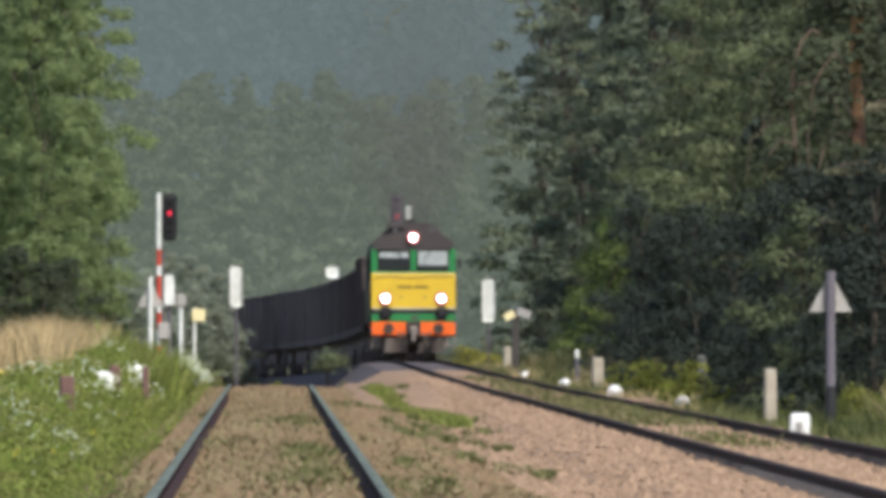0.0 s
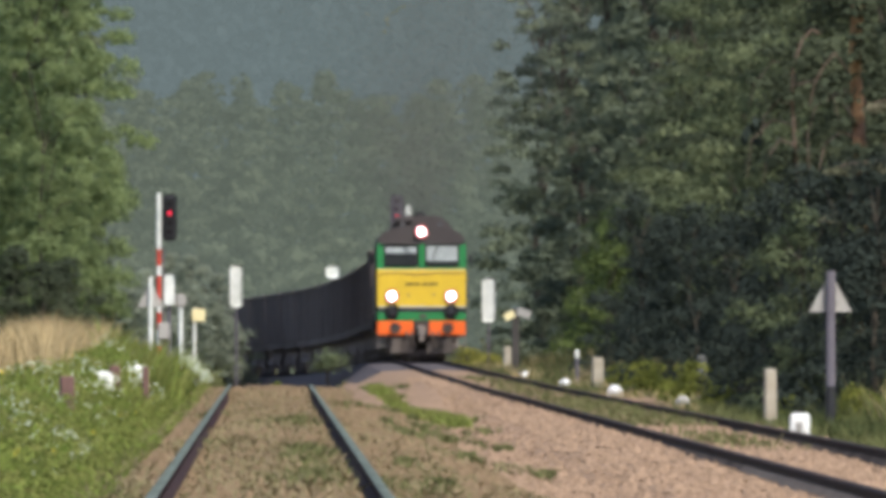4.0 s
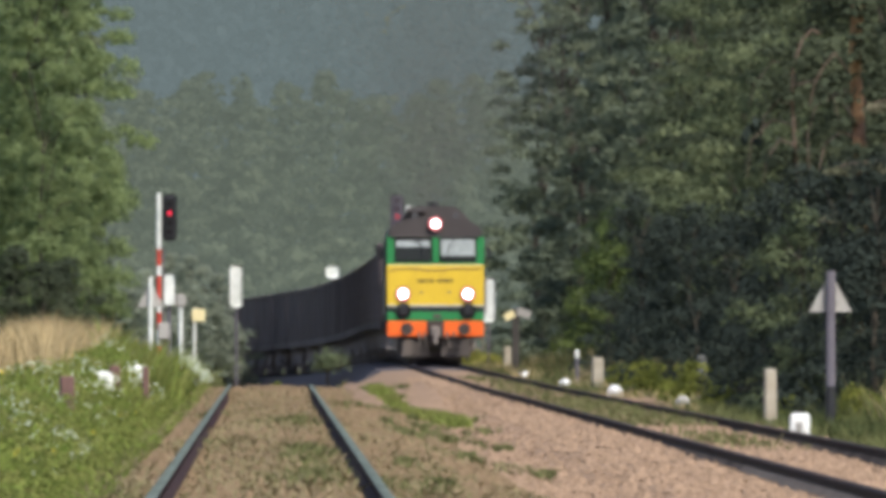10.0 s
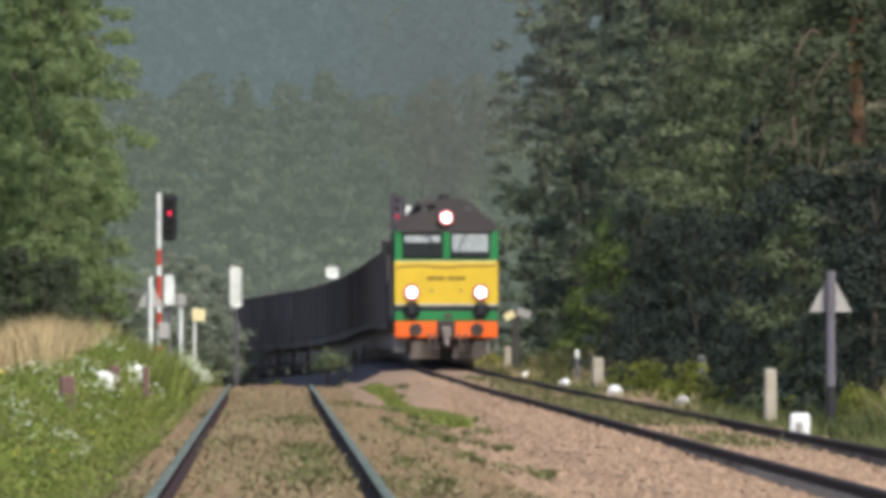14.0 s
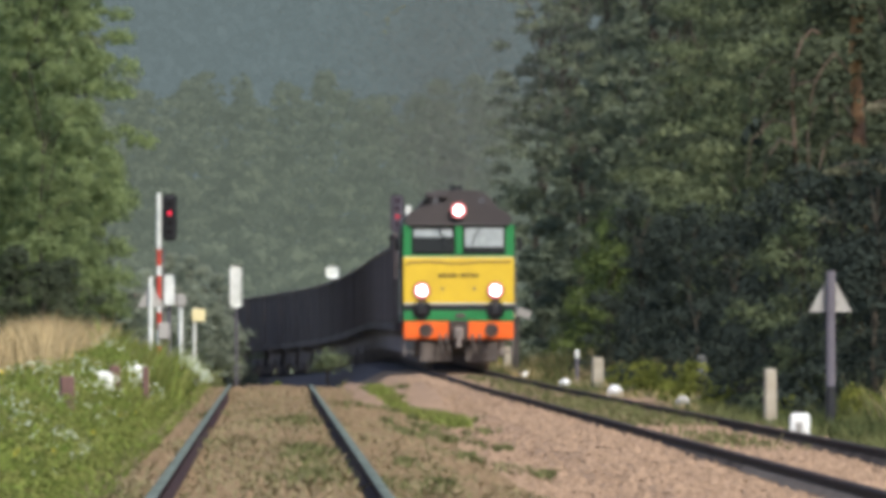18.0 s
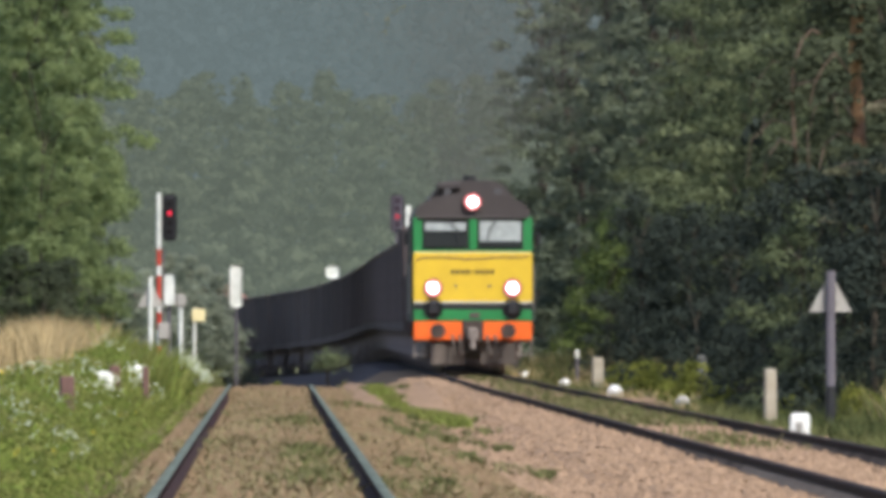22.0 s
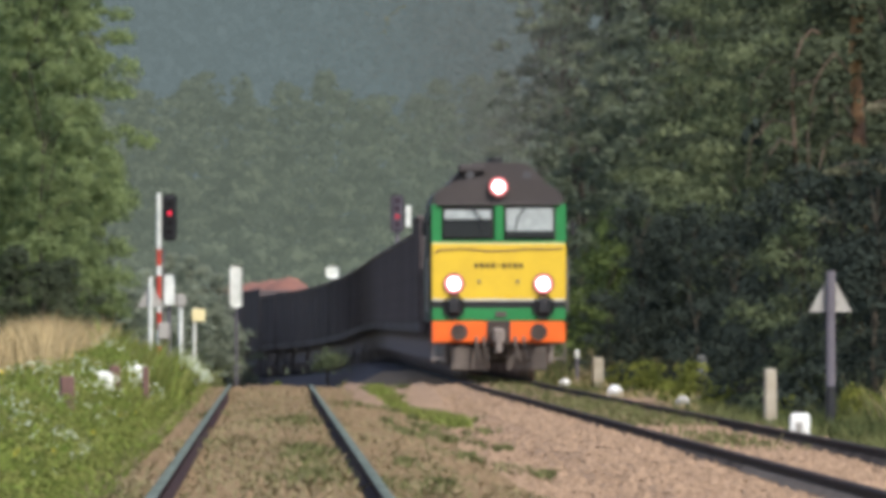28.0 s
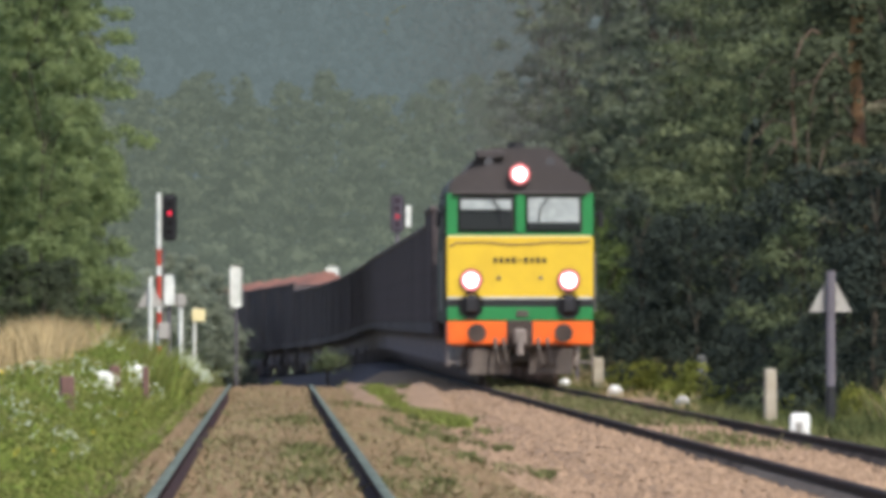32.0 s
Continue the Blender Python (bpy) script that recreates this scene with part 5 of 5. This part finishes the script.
def build_signals():
    # light signal by the siding: dark head, white and red banded mast
    x, y = -2.82, 430.0
    t = stand("light_signal", "railway light signal with dark head and red aspect lit, banded mast", "railway signal", x, y, group="light signals")
    g = t.location.z
    top = 4.48 - g
    z0 = top
    for length, m in ((1.42, "white"), (0.42, "red"), (0.26, "white"), (0.62, "red"), (0.30, "white"), (0.45, "red"), (0.4, "white"), (0.4, "red")):
        rodded("mast_section", (0, 0, z0 - length), (0, 0, z0), 0.06, m, t)
        z0 -= length
    rodded("mast_section", (0, 0, -0.05), (0, 0, z0), 0.06, "white", t)
    bm = bmesh.new()
    box(bm, (0.37, 0.10, 1.20), (0.27, -0.02, top - 0.62), bevel=0.08)
    head = part("signal_head", bm, "black", t, "dark backboard of the signal head")
    for i, m in enumerate(("dark_lens", "red_lamp", "dark_lens", "dark_lens")):
        zc = top - 0.27 - 0.24 * i
        bm = bmesh.new()
        rod(bm, (0.27, -0.07, zc), (0.27, -0.085, zc), 0.06, 0.06, 16)
        part("lens", bm, m, head, "lit red lens" if m == "red_lamp" else "")
        bm = bmesh.new()
        for a in np.linspace(0.2, math.pi - 0.2, 7):
            box(bm, (0.05, 0.16, 0.012), (0.27 + 0.11 * math.cos(a), -0.15, zc + 0.11 * math.sin(a)), Matrix.Rotation(-(a - math.pi / 2), 4, "Y"))
        part("hood", bm, "black", head)
    boxed("ladder_rail", (0.03, 0.03, 3.8), (0.12, 0.12, 2.0), "pole_grey", t)
    boxed("relay_box", (0.30, 0.25, 0.42), (0.12, -0.05, 1.75), "plate_back", t, "grey box on the mast", bevel=0.03)
    boxed("base_block", (0.45, 0.45, 0.25), (0, 0, 0.06), "concrete", t, bevel=0.03)

    # signal at the far bend beside the through track
    x, y = 5.55, 740.0
    t = stand("light_signal", "tall dark railway light signal with a red aspect by the bend", "railway signal", x, y, group="light signals")
    top = 6.9 - t.location.z
    rodded("mast_section", (0, 0.1, -0.05), (0, 0.1, top - 0.1), 0.09, "pole_grey", t)
    bm = bmesh.new()
    box(bm, (0.60, 0.14, 1.65), (0, 0, top - 0.85), bevel=0.12)
    head = part("signal_head", bm, "hazy_black", t, "dark backboard of the signal head")
    for i in range(4):
        bm = bmesh.new()
        rod(bm, (0, -0.07, top - 0.3 - 0.34 * i), (0, -0.09, top - 0.3 - 0.34 * i), 0.11, 0.11, 16)
        part("lens", bm, "red_dim" if i == 2 else "dark_lens", head)
    boxed("side_board", (0.24, 0.05, 0.95), (0.48, 0, top - 0.98), "white", t, "white board beside the signal head", bevel=0.02)

    # triangular warning plate on a white post
    x, y = -2.82, 400.0
    t = stand("track_sign", "grey triangular plate on a white post beside the bank", "railway sign", x, y, group="triangle signs")
    h = 2.27 - t.location.z
    rodded("post", (0, 0, -0.05), (0, 0, h), 0.05, "white", t)
    bm = bmesh.new()
    triangle_plate(bm, 0.62, 0.62, h - 0.72, 0.08)
    part("plate", bm, "plate_back", t, "weathered grey triangular plate")

    # oblong white boards on posts
    for x, y, z0, z1, w, m in ((-2.8, 470, 1.70, 2.56, 0.32, "pole_grey"), (-1.2, 600, 1.78, 3.28, 0.44, "pole_grey"), (8.25, 640, 1.28, 2.95, 0.50, "pole_grey"), (2.95, 800, 3.4, 4.0, 0.62, "pole_grey")):
        t = stand("marker_board", "upright oblong white board on a slim grey post", "railway sign", x, y, group="white marker boards")
        g = t.location.z
        bm = bmesh.new()
        rod(bm, (0, 0.06, -0.05), (0, 0.06, z1 - g - 0.1), 0.14 if m == "plate_back" else 0.05)
        part("post", bm, m, t)
        bm = bmesh.new()
        box(bm, (w, 0.04, z1 - z0), (0, -0.05, (z0 + z1) / 2 - g), bevel=w * 0.2)
        part("board", bm, "white", t, "white enamelled board")

    # slim white posts
    t = stand("track_post", "slim white post with a small round grey head", "railway post", -2.74, 520)
    h = 2.2 - t.location.z
    rodded("post", (0, 0, -0.05), (0, 0, h - 0.25), 0.07, "white", t)
    bm = bmesh.new()
    box(bm, (0.38, 0.12, 0.45), (0, -0.06, h - 0.3), bevel=0.1)
    part("head", bm, "plate_back", t)
    t = stand("track_post", "slim pale post with a small square cream board", "railway post", -2.5, 560)
    h = 1.70 - t.location.z
    rodded("post", (0, 0, -0.05), (0, 0, h), 0.06, "white", t)
    boxed("board", (0.44, 0.03, 0.42), (0.14, -0.1, h - 0.22), "cream", t, "square cream board", bevel=0.02)

    # triangle sign beside the wood, seen from its back
    t = stand("track_sign", "pale triangular sign on a stout grey pole, seen from behind", "railway sign", 8.6, 260, group="triangle signs")
    g = t.location.z
    h = 1.94 - g
    rodded("pole", (0, 0, -0.05), (0, 0, h + 0.0), 0.072, "pole_grey", t, n=16)
    rodded("pole_foot", (0, 0, -0.05), (0, 0, 1.05), 0.082, "black", t, "dark lower part of the pole", n=16)
    bm = bmesh.new()
    triangle_plate(bm, 0.66, 0.62, h - 0.63, 0.085)
    part("plate", bm, "plate_back", t, "pale back of the triangular plate")
    for dz in (0.2, 0.45):
        boxed("clamp", (0.2, 0.06, 0.035), (0, 0.06, h - 0.63 + dz * 0.8), "steel", t)

    # small tilted sign further on
    t = stand("track_sign", "small weathered sign board on a dark wooden post", "railway sign", 7.75, 535)
    g = t.location.z
    h = 1.70 - g
    boxed("post", (0.22, 0.2, h + 0.05), (0, 0, h / 2 - 0.05), "dark_wood", t, bevel=0.02)
    boxed("board", (0.34, 0.04, 0.24), (-0.20, -0.13, h - 0.25), "cream", t, "cream board", rot=Matrix.Rotation(radians(-25), 4, "Y"))
    boxed("board", (0.44, 0.04, 0.26), (0.26, -0.13, h - 0.18), "plate_back", t, "grey board", rot=Matrix.Rotation(radians(18), 4, "Y"))

    # old fence and marker posts along the wood
    for x, y, w, z1, m, name in ((7.82, 265, 0.195, 0.42, "concrete", "concrete_post"), (8.02, 415, 0.28, 0.33, "concrete", "concrete_post"),
                                 (8.48, 333, 0.20, 0.52, "grey_wood", "wooden_post"), (7.72, 552, 0.25, 0.44, "concrete", "concrete_post")):
        t = stand(name, "weathered pale concrete post in the grass" if m == "concrete" else "grey weathered wooden post in the grass", "post", x, y, 12, group="posts along the wood")
        h = z1 - t.location.z
        bm = bmesh.new()
        box(bm, (w, w * 0.8, h + 0.05), (0, 0, h / 2 - 0.02), bevel=0.02, top=0.9)
        part("shaft", bm, m, t)
    t = stand("marker_post", "thin grey post with a small white plate on top", "post", 7.97, 440)
    h = 0.5 - t.location.z
    rodded("post", (0, 0, -0.05), (0, 0, h), 0.045, "pole_grey", t)
    boxed("plate", (0.11, 0.05, 0.24), (0, -0.05, h - 0.12), "white", t, "small white plate", bevel=0.03)

    # whitewashed marker stones beside the through track
    for x, y, w, h, m in ((7.66, 245, 0.30, 0.28, "white_wash"), (7.18, 353, 0.35, 0.33, "white_wash"), (7.75, 318, 0.32, 0.26, "plate_back"),
                          (7.32, 488, 0.42, 0.22, "white_wash"), (7.4, 425, 0.33, 0.22, "white_wash")):
        label = "whitewashed marker stone in the verge grass" if m == "white_wash" else "grey concrete marker stone in the verge grass"
        g = main_z(y) - 0.62
        s = thing("marker_stone", label, "marker stone", (x, y, g), random.Random(int(y)).uniform(-12, 12), group="marker stones")
        bm = bmesh.new()
        box(bm, (w, w * 0.7, h + 0.35), (0, 0, (h + 0.35) / 2 - 0.1), bevel=0.03 if y == 245 else 0.09, top=0.9)
        b = part("block", bm, m, s)
        if y == 245:
            boxed("number_bar", (0.10, 0.01, 0.14), (0, -w * 0.35 - 0.002, h + 0.05), "plate_back", b, "faded grey marking")

    # brown posts and white stones on the bank
    for x, y, w, z1 in ((-2.35, 196, 0.17, 0.51), (-2.20, 240, 0.15, 0.53), (-1.85, 252, 0.10, 0.49)):
        t = stand("wooden_post", "short rotten brown wooden post among the bank's weeds", "post", x, y, 8, group="posts on the bank")
        h = z1 - t.location.z
        bm = bmesh.new()
        box(bm, (w, w, h + 0.2), (0, 0, h / 2 - 0.1), bevel=0.015, top=0.94)
        part("shaft", bm, "rusty", t)
    for x, y, w, z1, lean in ((-2.22, 274, 0.38, 0.42, 0), (-2.28, 232, 0.30, 0.42, 5), (-2.55, 196, 0.18, 0.12, 0)):
        t = thing("marker_stone", "whitewashed stone half hidden in the bank's weeds", "marker stone", (x, y, ground_z(x, y)), 0, group="stones on the bank")
        h = z1 - t.location.z
        bm = bmesh.new()
        box(bm, (w, w * 0.7, max(h, 0.2) + 0.1), (0, 0, h / 2), Matrix.Rotation(radians(lean), 4, "Y"), bevel=0.05, top=0.8)
        part("block", bm, "white_wash", t)


build_signals()


motions()
